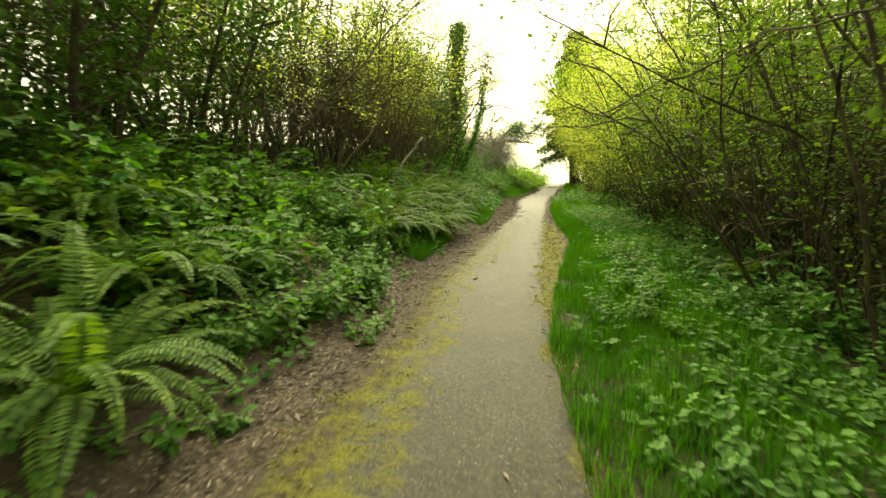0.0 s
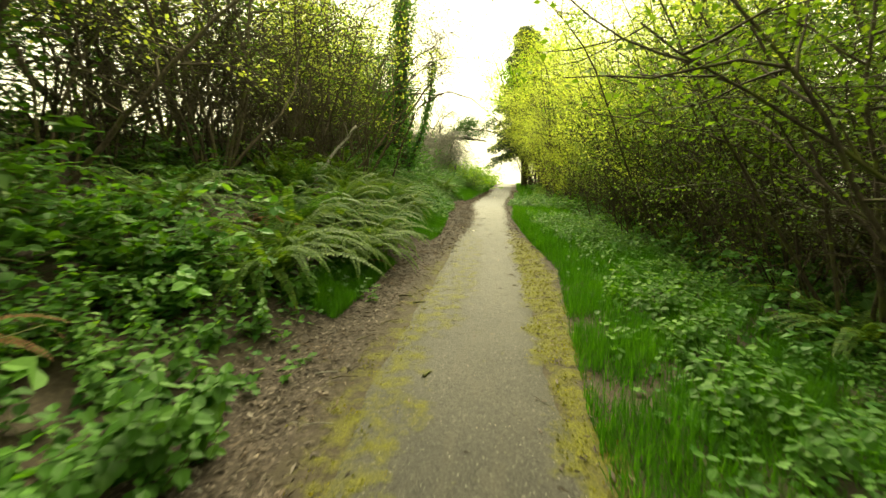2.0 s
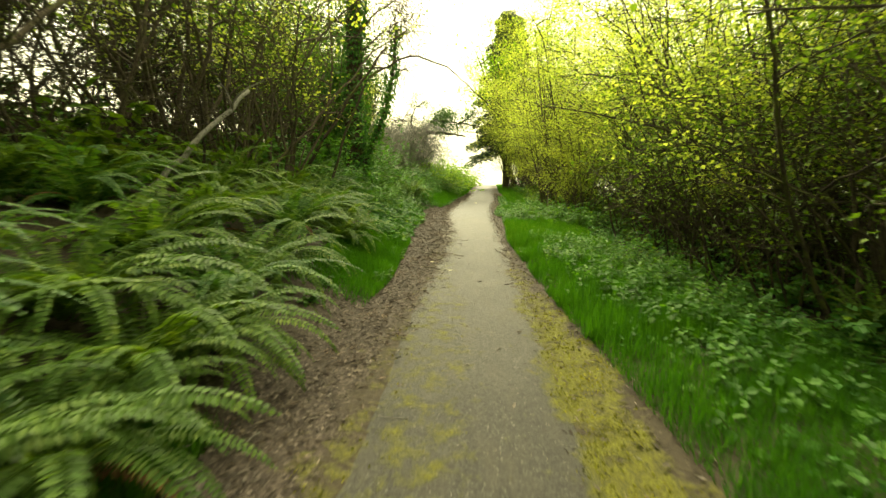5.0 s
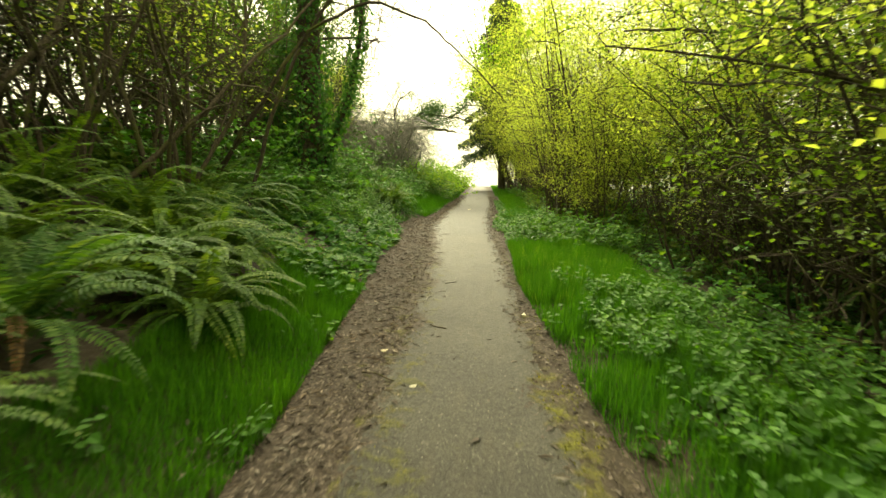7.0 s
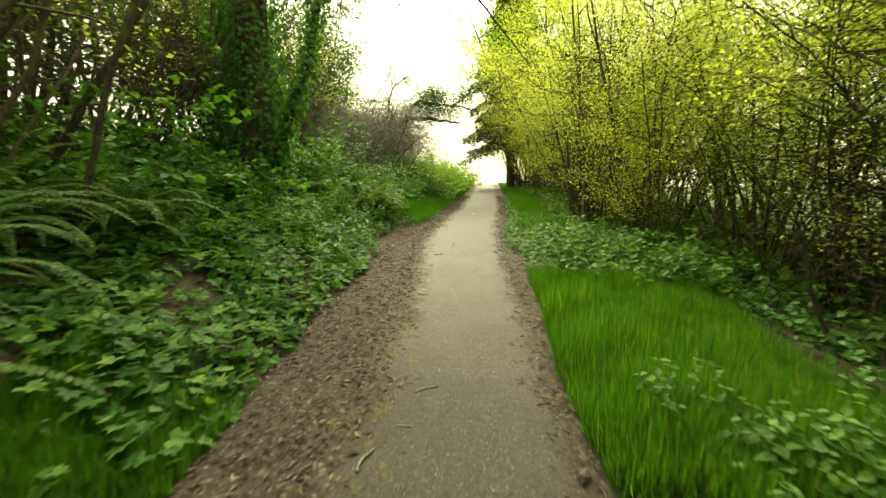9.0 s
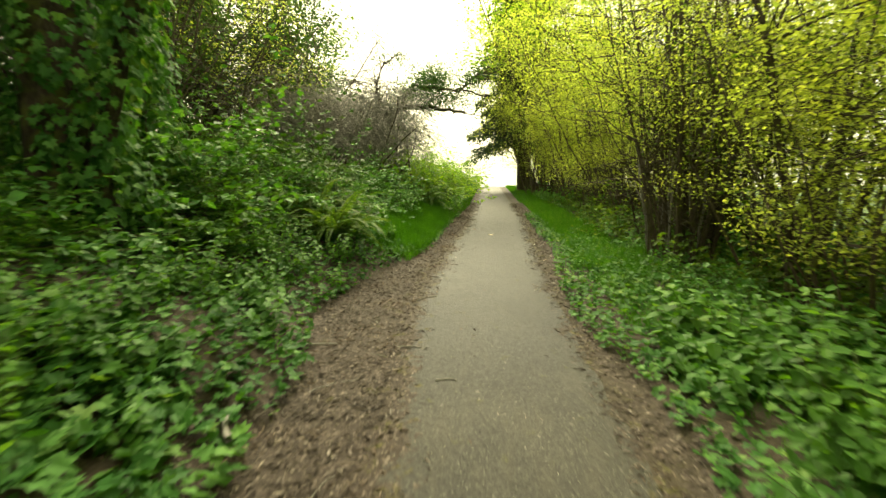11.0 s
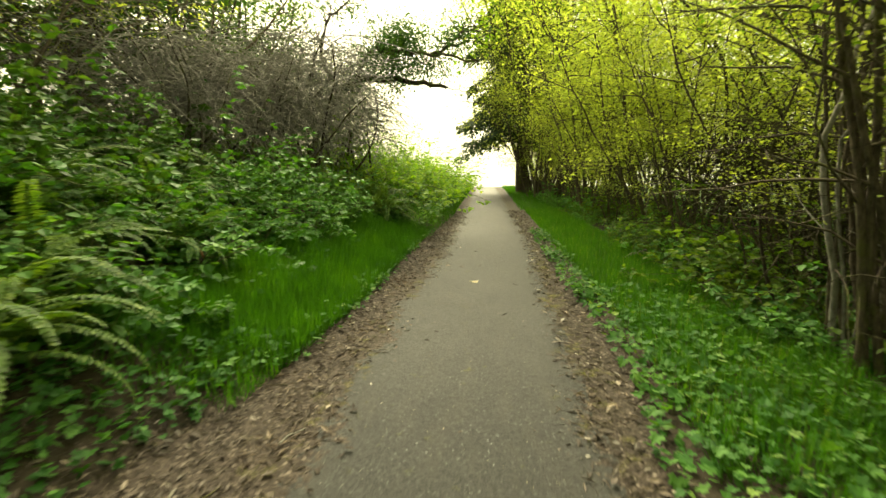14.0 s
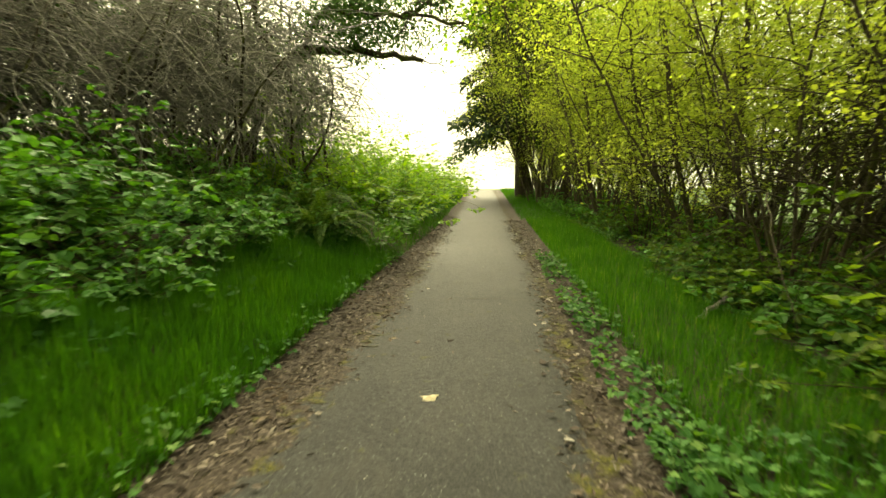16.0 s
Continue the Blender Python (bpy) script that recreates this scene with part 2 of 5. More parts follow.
PALE = leaf_material("pale_leaf", [(0.0, (0.5, 0.46, 0.36)), (1.0, (0.66, 0.62, 0.5))], (1.0, 0.95, 0.8), 0.1, 0.7, 0.2)
GRIT = leaf_material("pale_grit", [(0.0, (0.16, 0.15, 0.13)), (0.7, (0.3, 0.285, 0.25)), (1.0, (0.6, 0.57, 0.5))], (1.0, 1.0, 1.0), 0.0, 0.8, 0.2)
MOSS = leaf_material("moss_tuft", [(0.0, (0.05, 0.055, 0.008)), (0.6, (0.135, 0.138, 0.013)), (1.0, (0.27, 0.255, 0.026))], (1.2, 1.1, 0.3), 0.25, 0.9, 0.1)
BARK = bark_material("grey_brown_bark", (0.03, 0.023, 0.016), (0.13, 0.105, 0.075))
BARK_DARK = bark_material("dark_bark", (0.018, 0.014, 0.01), (0.075, 0.06, 0.042), mossy=0.45)
BARK_GREY = bark_material("grey_dead_wood", (0.1, 0.094, 0.084), (0.3, 0.285, 0.255), mossy=0.12)
STEM = bark_material("green_stem", (0.05, 0.07, 0.02), (0.12, 0.13, 0.05), mossy=0.1)


# ---------------------------------------------------------------- mesh helpers
def mesh_of(name, verts, faces, material, soft=False):
    me = bpy.data.meshes.new(name)
    me.from_pydata(np.asarray(verts, float).tolist(), [], faces if isinstance(faces, list) else np.asarray(faces).tolist())
    me.materials.append(material)
    if soft:
        me.shade_smooth()
    me.update()
    return me


def part(name, me, parent, label=""):
    ob = new(name, me)
    ob.parent = parent
    return tagged(ob, label)


def thing(name, label, category, group="", kind=""):
    return tagged(new(name), label, category, group, kind)


class Tubes:
    """Tapered round limbs gathered into one mesh."""

    def __init__(self, sides=5):
        self.sides, self.v, self.f, self.count = sides, [], [], 0

    def add(self, points, r0, r1, sides=0):
        pts = np.asarray(points, float)
        n, k = len(pts), sides or self.sides
        way = np.gradient(pts, axis=0)
        way /= np.linalg.norm(way, axis=1)[:, None] + 1e-9
        ref = np.where(np.abs(way[:, 2:3]) > 0.9, np.array([[1.0, 0, 0]]), np.array([[0, 0, 1.0]]))
        a = np.cross(way, ref)
        a /= np.linalg.norm(a, axis=1)[:, None] + 1e-9
        b = np.cross(way, a)
        rad = np.linspace(r0, r1, n)[:, None, None]
        ang = np.arange(k) / k * 2 * np.pi
        ring = pts[:, None] + rad * (a[:, None] * np.cos(ang)[None, :, None] + b[:, None] * np.sin(ang)[None, :, None])
        self.v.append(ring.reshape(-1, 3))
        i, j = np.meshgrid(np.arange(n - 1), np.arange(k), indexing="ij")
        o = self.count
        quad = np.stack([o + i * k + j, o + i * k + (j + 1) % k, o + (i + 1) * k + (j + 1) % k, o + (i + 1) * k + j], -1).reshape(-1, 4)
        self.f += quad.tolist()
        self.f.append((o + (n - 1) * k + np.arange(k)).tolist())
        self.count += n * k

    def mesh(self, name, material):
        return mesh_of(name, np.concatenate(self.v), self.f, material, True)


# leaf outlines: along y from 0 to 1, folded along the midrib
LEAF = (np.array([(0, 0, 0), (0.27, 0.28, 0.07), (0.24, 0.64, 0.05), (0, 1, -0.06), (-0.24, 0.64, 0.05), (-0.27, 0.28, 0.07)], float), [(0, 1, 2, 3), (0, 3, 4, 5)])
SMALL = (np.array([(0, 0, 0), (0.3, 0.45, 0.07), (0, 1, -0.04), (-0.3, 0.45, 0.07)], float), [(0, 1, 2), (0, 2, 3)])
LOBED = (np.array([(0, 0.12, 0), (0.22, -0.06, 0.05), (0.5, 0.2, 0.08), (0.28, 0.36, 0.06), (0.36, 0.68, 0.04), (0.13, 0.62, 0.03), (0, 1, -0.05),
                   (-0.13, 0.62, 0.03), (-0.36, 0.68, 0.04), (-0.28, 0.36, 0.06), (-0.5, 0.2, 0.08), (-0.22, -0.06, 0.05)], float),
         [(0, 1, 2, 3, 4, 5, 6), (0, 6, 7, 8, 9, 10, 11)])
BLADE = (np.array([(-0.5, 0, 0), (0.5, 0, 0), (0.4, 0.5, 0.05), (-0.4, 0.5, 0.05), (0, 1, 0.22)], float), [(0, 1, 2, 3), (3, 2, 4)])
NEEDLES = (np.array([(0, 0, 0), (0.2, 0.3, 0.0), (0.15, 0.75, -0.1), (0, 1, -0.2), (-0.15, 0.75, -0.1), (-0.2, 0.3, 0.0)], float), [(0, 1, 2, 3), (0, 3, 4, 5)])


def unit(v):
    return v / (np.linalg.norm(v, axis=-1, keepdims=True) + 1e-9)


def leaves(points, along, normal, size, outline, width=1.0):
    """Arrays for many leaves: where each starts, the way it points, its upper side and its length."""
    tv, tf = outline
    y = unit(np.asarray(along, float))
    x = unit(np.cross(y, np.asarray(normal, float)))
    z = np.cross(x, y)
    size = np.broadcast_to(np.asarray(size, float), (len(points),))[:, None, None]
    w = np.broadcast_to(np.asarray(width, float), (len(points),))[:, None, None]
    v = np.asarray(points, float)[:, None] + size * (x[:, None] * tv[None, :, 0:1] * w + y[:, None] * tv[None, :, 1:2] + z[:, None] * tv[None, :, 2:3])
    base = (np.arange(len(points)) * len(tv))
    faces = []
    for f in tf:
        faces += (base[:, None] + np.array(f)[None]).tolist()
    return v.reshape(-1, 3), faces


def joined(pieces):
    v, f, o = [], [], 0
    for pv, pf in pieces:
        v.append(pv)
        f += [[i + o for i in q] for q in pf]
        o += len(pv)
    return np.concatenate(v), f


def loose(rng, n, droop=0.3, flat=0.7):
    """Random ways and upper sides for n leaves."""
    a = rng.uniform(0, 2 * np.pi, n)
    along = np.stack([np.cos(a), np.sin(a), rng.normal(-droop, 0.45, n)], -1)
    normal = np.stack([rng.normal(0, 1 - flat, n), rng.normal(0, 1 - flat, n), np.ones(n)], -1)
    return along, normal


def bend(rng, start, way, length, steps, wander=0.12, lift=0.0):
    """A crooked limb as a line of points."""
    pts, p, d = [np.array(start, float)], np.array(start, float), unit(np.array(way, float))
    for _ in range(steps):
        d = unit(d + rng.normal(0, wander, 3) + np.array([0, 0, lift]))
        p = p + d * length / steps
        pts.append(p.copy())
    return np.array(pts)


def settle(ob, x, y, turn=0.0, size=1.0, sink=0.0, tilt=(0.0, 0.0)):
    """Stands a thing on the ground."""
    return pose(x, y, float(ground_z(x, y)) - sink, tilt[0], tilt[1], turn) @ Matrix.Scale(size, 4)


class Kind:
    """A few built specimens of one kind, the first of each used where it stands, the rest copied."""

    def __init__(self, specimens):
        self.specimens, self.used = specimens, [False] * len(specimens)

    def put(self, which, m):
        ob = self.specimens[which % len(self.specimens)]
        if not self.used[which % len(self.specimens)]:
            self.used[which % len(self.specimens)] = True
            ob.matrix_basis = m
            return ob
        base = Matrix.Diagonal((*ob.scale, 1)).inverted()
        return copy_thing(ob, m @ base)


# ---------------------------------------------------------------- ground and pavement
def cover(x, y):
    """How much asphalt, litter and moss lies at a place, each from 0 to 1 with 0.5 as its rim."""
    dl, gl, gr, vr = (edge(r, y) for r in (LITTER_LEFT, GREY_LEFT, GREY_RIGHT, GREEN_RIGHT))
    wob = 0.10 * wave(x, y, 1.3) + 0.06 * wave(x, y, 0.55, 3.0)
    mid = dl + (gl - dl) * np.interp(y, [0, 6, 12, 16, 22], [0.4, 0.48, 0.62, 0.85, 0.95])
    litter = np.clip(np.minimum((x - dl + 0.5 + wob) / 0.5, (mid + 0.12 + wob - x) / 0.35), 0, 1)
    rlit = np.clip(np.minimum((x - gr + 0.18 + wob) / 0.25, (vr + 0.25 - x) / 0.3), 0, 1) * np.interp(y, [10, 15, 22, 30, 50], [0.2, 0.62, 0.55, 0.66, 0.6])
    litter = np.maximum(litter * 0.92, rlit)
    strength = np.interp(y, [-8, 3, 9, 12, 15, 19, 22, 26, 30, 60], [0.72, 0.62, 0.45, 0.36, 0.32, 0.26, 0.15, 0.2, 0.3, 0.25])
    lo, hi = dl + (gl - dl) * np.interp(y, [2, 8], [0.26, 0.42]), gl + 0.05 + 0.25 * smooth(6, 9, y) * smooth(15, 12, y)
    moss = np.clip(np.minimum((x - lo + wob * 1.5) / 0.25, (hi - x - wob) / 0.2), 0, 1) * strength
    rs = np.interp(y, [-8, 0, 3, 5, 8, 12, 14.5, 17, 27, 30, 60], [0.6, 0.62, 0.66, 0.76, 0.84, 0.84, 0.5, 0.2, 0.25, 0.42, 0.3])
    rw = np.interp(y, [0, 4, 8, 12, 15], [0.2, 0.25, 0.6, 0.62, 0.3])
    rmoss = np.clip(np.minimum((x - gr + 0.1 + wob) / 0.15, (gr + rw - x + wob) / 0.2), 0, 1) * rs
    return np.ones_like(x), litter, np.maximum(moss, rmoss)


def value(me, name, data):
    me.attributes.new(name, "FLOAT", "POINT").data.foreach_set("value", np.asarray(data, np.float32).ravel())


def sheet(name, gx, gy, gz, asphalt):
    ny, nx = gx.shape
    i, j = np.meshgrid(np.arange(ny - 1), np.arange(nx - 1), indexing="ij")
    a = (i * nx + j).ravel()
    me = mesh_of(name, np.stack([gx, gy, gz], -1).reshape(-1, 3), np.stack([a, a + 1, a + nx + 1, a + nx], -1), GROUND, True)
    full, litter, moss = cover(gx, gy)
    value(me, "asphalt", full * asphalt), value(me, "litter", litter), value(me, "moss", moss), value(me, "field", np.maximum(smooth(5.5, 9.0, gx - edge(GREEN_RIGHT, gy)), np.maximum(smooth(6, 10, edge(LITTER_LEFT, gy) - gx), smooth(66, 70, gy)))), value(me, "newer", smooth(22.0, 24.5, gy + 0.4 * wave(gx, gy, 1.5)) * (1 - 0.6 * smooth(31, 40, gy)))
    return tagged(new(name, me), kind="structure")


xs = np.concatenate([[-1500, -500, -200, -90, -50, -30, -20], np.arange(-15, -3, 0.5), np.arange(-3, 3, 0.12), np.arange(3, 15, 0.6), [16, 20, 30, 50, 90, 200, 500, 1500]])
ys = np.concatenate([[-1500, -300, -90, -40, -20, -12], np.arange(-8, 46, 0.16), np.arange(46, 80, 0.8), [82, 90, 110, 150, 220, 400, 800, 1500]])
gx, gy = np.meshgrid(xs, ys)
ground = sheet("ground", gx, gy, ground_z(gx, gy) - 0.012 * ((gx > edge(GREY_LEFT, gy) - 0.4) & (gx < edge(GREY_RIGHT, gy) + 0.1)), 0.0)
tagged(ground, "dark woodland soil with leaf litter and yellow moss along the trail", "ground")

py = np.arange(-8, 68, 0.12)
u = np.linspace(0, 1, 22)
left_rim = edge(GREY_LEFT, py) - 0.42 + 0.05 * wave(py, py, 1.7) + 0.03 * wave(py, py, 0.6)
right_rim = edge(GREY_RIGHT, py) + 0.07 + 0.05 * wave(py, py, 1.4, 1.0) + 0.03 * wave(py, py, 0.5)
px = left_rim[:, None] + (right_rim - left_rim)[:, None] * u[None]
pyy = np.repeat(py[:, None], len(u), 1)
camber = 0.012 - 0.03 * (np.abs(u - 0.5) * 2) ** 6
pavement = sheet("pavement", px, pyy, ground_z(px, pyy) + 0.006 + camber[None] + 0.003 * wave(px, pyy, 0.8), 1.0)
tagged(pavement, "worn grey-brown asphalt footpath with moss and debris creeping over its edges", "footpath")

# shallow cracks across the old asphalt
CRACK, cn, cl = nodes_of("crack_dirt")
cp = cn.new("ShaderNodeBsdfPrincipled")
cp.inputs["Base Color"].default_value, cp.inputs["Roughness"].default_value = (0.045, 0.038, 0.026, 1), 1.0
cl.new(cp.outputs[0], cn.new("ShaderNodeOutputMaterial").inputs["Surface"])
rng = np.random.default_rng(5)
for cy, x0, x1 in ((29.9, -0.35, 0.55), (33.2, -0.1, 1.1), (38.2, 0.1, 1.5)):
    t = np.linspace(0, 1, 26)
    cx, cyy = x0 + (x1 - x0) * t, cy + np.cumsum(rng.normal(0, 0.012, 26))
    wide = 0.003 + 0.008 * rng.random(26) * np.sin(np.pi * t)
    v = np.concatenate([np.stack([cx, cyy - wide, ground_z(cx, cyy) + 0.022], -1), np.stack([cx, cyy + wide, ground_z(cx, cyy) + 0.022], -1)])
    crack = new("pavement_crack", mesh_of("pavement_crack", v, [(i, i + 1, i + 27, i + 26) for i in range(25)], CRACK))
    crack.parent = pavement


# ---------------------------------------------------------------- ferns
def frond_mesh(seed, length, material, curl=1.0):
    rng = np.random.default_rng(seed)
    n = 40
    s = np.linspace(0, 1, n + 1)
    ang = radians(70) - radians(112) * curl * s ** 1.1
    step = length / n
    cx = np.concatenate([[0], np.cumsum(np.cos(ang[:-1]) * step)])
    cz = np.concatenate([[0], np.cumsum(np.sin(ang[:-1]) * step)])
    side = 0.06 * length * np.sin(s * 2.2 + rng.uniform(-1, 1))
    line = np.stack([cx, side, cz], -1)
    tube = Tubes(3)
    tube.add(line[::4], 0.0042, 0.0012)
    way = unit(np.gradient(line, axis=0))
    pieces = [(np.concatenate(tube.v), tube.f)]
    k = np.arange(3, n + 1)
    prof = np.minimum(1, (s[k] - 0.04) / 0.16) * (1 - s[k]) ** 0.62
    for sgn in (-1, 1):
        across = np.cross(way[k], (0, 0, 1.0)) * sgn
        along = across + way[k] * 0.28 + np.array([0, 0, -0.16]) + rng.normal(0, 0.07, (len(k), 3))
        normal = np.cross(across * sgn, way[k]) * -1 + rng.normal(0, 0.1, (len(k), 3))
        size = 0.098 * length * prof * rng.uniform(0.88, 1.1, len(k)) + 0.006
        pieces.append(leaves(line[k], along, np.where(normal[:, 2:3] < 0, -normal, normal), size, SMALL, 0.5 * (0.027 * length / np.maximum(size, 0.01)) / 0.3))
    v, f = joined(pieces)
    return mesh_of("frond", v, f, material)


FRONDS = {m.name: [frond_mesh(i, ln, m, c) for i, (ln, c) in enumerate(((1.1, 1.0), (1.0, 1.1), (1.2, 0.85), (0.95, 1.2)))] for m in (FERN, FERN_DARK, FERN_DEAD)}


def fern(seed, material, count, label, upright=0.0, old=0):
    rng = np.random.default_rng(seed)
    root = thing("sword_fern", label, "fern", "ferns beside the trail")
    crown = Tubes(6)
    crown.add([(0, 0, -0.08), (0, 0, 0.02), (0, 0, 0.07)], 0.07, 0.03)
    part("crown", crown.mesh("crown", BARK), root, "brown scaly crown")
    for i in range(count):
        brown = i < old
        me = FRONDS[FERN_DEAD.name if brown else material.name][int(rng.integers(4))]
        ob = part("frond", me, root)
        lean = rng.normal(6 - 28 * upright, 11) + (26 if brown else 0)
        ob.matrix_basis = pose(0, 0, 0.02, 0, 0, 360 * (i * 0.382) + rng.uniform(-12, 12)) @ pose(0.03, 0, 0, rng.normal(0, 9), lean, 0) @ Matrix.Scale(rng.uniform(0.7, 1.08), 4)
    return root


ferns = Kind([fern(1, FERN, 36, "large green sword fern with arching fronds on the bank", 0.0, 1),
              fern(2, FERN, 40, "spreading sword fern with many drooping green fronds"),
              fern(3, FERN_DARK, 34, "dark green sword fern shaded by shrubs on the bank", 0.1, 1)])
upright_ferns = Kind([fern(4, FERN, 26, "young yellow-green fern with upright fronds", 1.0)])
brown_ferns = Kind([fern(5, FERN_DEAD, 13, "dead brown fern collapsed among green herbs", -0.8)])

FERN_PLACES = [  # x, y, size, specimen
    (-1.95, 1.75, 1.0, 1), (-2.5, 0.7, 1.05, 0), (-2.6, 2.75, 0.95, 0), (-2.2, 3.3, 0.7, 2), (-3.3, 1.6, 1.0, 2), (-3.6, 3.4, 1.0, 1), (-2.0, -1.0, 1.0, 1),
    (-2.5, 8.3, 1.1, 0), (-2.15, 9.2, 1.05, 1), (-2.9, 9.4, 1.1, 2), (-2.05, 10.4, 1.0, 0), (-2.7, 10.7, 1.1, 1), (-3.4, 10.3, 1.0, 2), (-2.2, 11.6, 1.05, 2),
    (-3.0, 11.9, 1.1, 0), (-2.35, 12.8, 1.0, 1), (-3.2, 13.1, 1.1, 0), (-3.9, 12.3, 1.0, 2), (-2.6, 14.0, 1.05, 2), (-3.4, 14.6, 1.1, 1), (-2.75, 15.2, 1.0, 0),
    (-2.2, 15.1, 0.95, 1), (-2.5, 16.1, 1.0, 1), (-1.95, 11.0, 0.9, 1), (-1.95, 9.7, 0.9, 0), (-2.3, 7.6, 1.1, 1), (-3.1, 16.1, 1.1, 1), (-3.7, 16.6, 1.15, 0), (-2.7, 16.4, 0.9, 2), (-3.3, 17.4, 1.05, 2), (-4.2, 14.9, 1.1, 1), (-4.5, 13.4, 1.1, 0), (-3.8, 18.2, 1.0, 1),
    (-3.5, 19.2, 1.0, 2), (-4.3, 19.0, 1.0, 0), (-3.9, 20.3, 0.9, 2), (-4.6, 9.5, 1.0, 2), (-3.9, 8.2, 1.0, 0),
    (-2.5, 26.9, 1.1, 1), (-3.1, 28.2, 0.95, 1), (-2.75, 27.4, 0.9, 0), (-3.4, 27.2, 1.0, 2), (-4.0, 28.9, 1.0, 0), (-2.85, 29.2, 0.8, 2), (-3.6, 30.4, 0.95, 1), (-4.5, 31.6, 1.0, 0), (-3.9, 32.2, 0.8, 2),
    (-1.85, 35.2, 1.1, 1), (-2.3, 36.0, 1.1, 0), (-1.75, 36.0, 0.7, 2),
    (3.5, 7.6, 0.95, 0), (4.2, 8.7, 0.8, 2), (2.7, 24.2, 0.6, 2),
]
rng = np.random.default_rng(11)
for x, y, s, k in FERN_PLACES:
    ferns.put(k, settle(None, x, y, rng.uniform(0, 360), s * 1.12, 0.02, (rng.normal(0, 5), rng.normal(4, 4))))
for x, y, s in ((3.75, 12.5, 0.85), (-4.1, 15.9, 1.0), (-3.6, 14.0, 0.8), (-4.4, 12.0, 0.9), (-5.0, 17.9, 1.0), (-3.0, 28.6, 0.55), (-2.25, 35.9, 0.8), (-1.8, 34.7, 0.85)):
    upright_ferns.put(0, settle(None, x, y, rng.uniform(0, 360), s))
for x, y, s in ((-2.75, 4.85, 0.8), (-3.2, 9.0, 0.6), (-3.1, 15.3, 0.4), (-4.2, 31.9, 0.5)):
    brown_ferns.put(0, settle(None, x, y, rng.uniform(0, 360), s))


# ---------------------------------------------------------------- low plants
def herb(seed, stems, tall, size, material, label, name, spread=0.35, outline=LEAF, pairs=7):
    """Upright leafy stems with pairs of leaves."""
    rng = np.random.default_rng(seed)
    root = thing(name, label, "plant", "herbs beside the trail")
    tube, pos, along, normal, sizes = Tubes(3), [], [], [], []
    for _ in range(stems):
        a, r = rng.uniform(0, 6.28), spread * math.sqrt(rng.random())
        base = (r * math.cos(a), r * math.sin(a), -0.05)
        h = tall * rng.uniform(0.55, 1.1)
        line = bend(rng, base, (0.35 * math.cos(a), 0.35 * math.sin(a), 1), h, 4, 0.13)
        tube.add(line, 0.004, 0.0018)
        for i in range(pairs):
            s = 0.25 + 0.75 * i / (pairs - 1)
            p = np.array([np.interp(s * 4, range(5), line[:, c]) for c in range(3)])
            turn = i * 1.57 + rng.uniform(-0.3, 0.3)
            for o in (0, 3.14):
                pos.append(p)
                along.append((math.cos(turn + o), math.sin(turn + o), rng.normal(0.05 if s > 0.9 else -0.3, 0.2)))
                normal.append((rng.normal(0, 0.25), rng.normal(0, 0.25), 1))
                sizes.append(size * rng.uniform(0.75, 1.2) * (1.05 - 0.45 * s))
    tagged(part("stem_tuft", tube.mesh("stem_tuft", STEM), root), kind="stuff")
    v, f = leaves(np.array(pos), np.array(along), np.array(normal), np.array(sizes), outline, 1.35)
    part("foliage", mesh_of("foliage", v, f, material), root)
    return root


def bramble(seed, canes, reach, size, material, label, name="bramble_bush", bark=STEM, outline=LEAF, sprays=10):
    """Arching canes that carry leaves in threes."""
    rng = np.random.default_rng(seed)
    root = thing(name, label, "bush", "undergrowth beside the trail")
    tube, pos, along, normal, sizes = Tubes(3), [], [], [], []
    for _ in range(canes):
        a = rng.uniform(0, 6.28)
        base = np.array([rng.normal(0, 0.16), rng.normal(0, 0.16), -0.06]) * reach
        line = bend(rng, base, (math.cos(a) * 0.75, math.sin(a) * 0.75, 1.0), reach * rng.uniform(0.7, 1.5), 6, 0.18, -0.19)
        line[:, 2] = np.maximum(line[:, 2], 0.04)
        line[0, 2] = -0.06
        tube.add(line, 0.006, 0.002)
        m = sprays
        s = rng.uniform(0.8, 6, m)
        p = np.stack([np.interp(s, range(7), line[:, c]) for c in range(3)], -1) + rng.normal(0, 0.05 * reach, (m, 3))
        for q in p:
            turn = rng.uniform(0, 6.28)
            for o in (-1.1, 0, 1.1):
                pos.append(q)
                along.append((math.cos(turn + o), math.sin(turn + o), rng.normal(-0.25, 0.3)))
                normal.append((rng.normal(0, 0.4), rng.normal(0, 0.4), 1))
                sizes.append(size * rng.uniform(0.65, 1.25))
    tagged(part("cane_growth", tube.mesh("cane_growth", bark), root), kind="stuff")
    pos = np.array(pos)
    pos[:, 2] = np.maximum(pos[:, 2], 0.03)
    v, f = leaves(pos, np.array(along), np.array(normal), np.array(sizes), outline, 1.3)
    part("foliage", mesh_of("foliage", v, f, material), root)
    return root


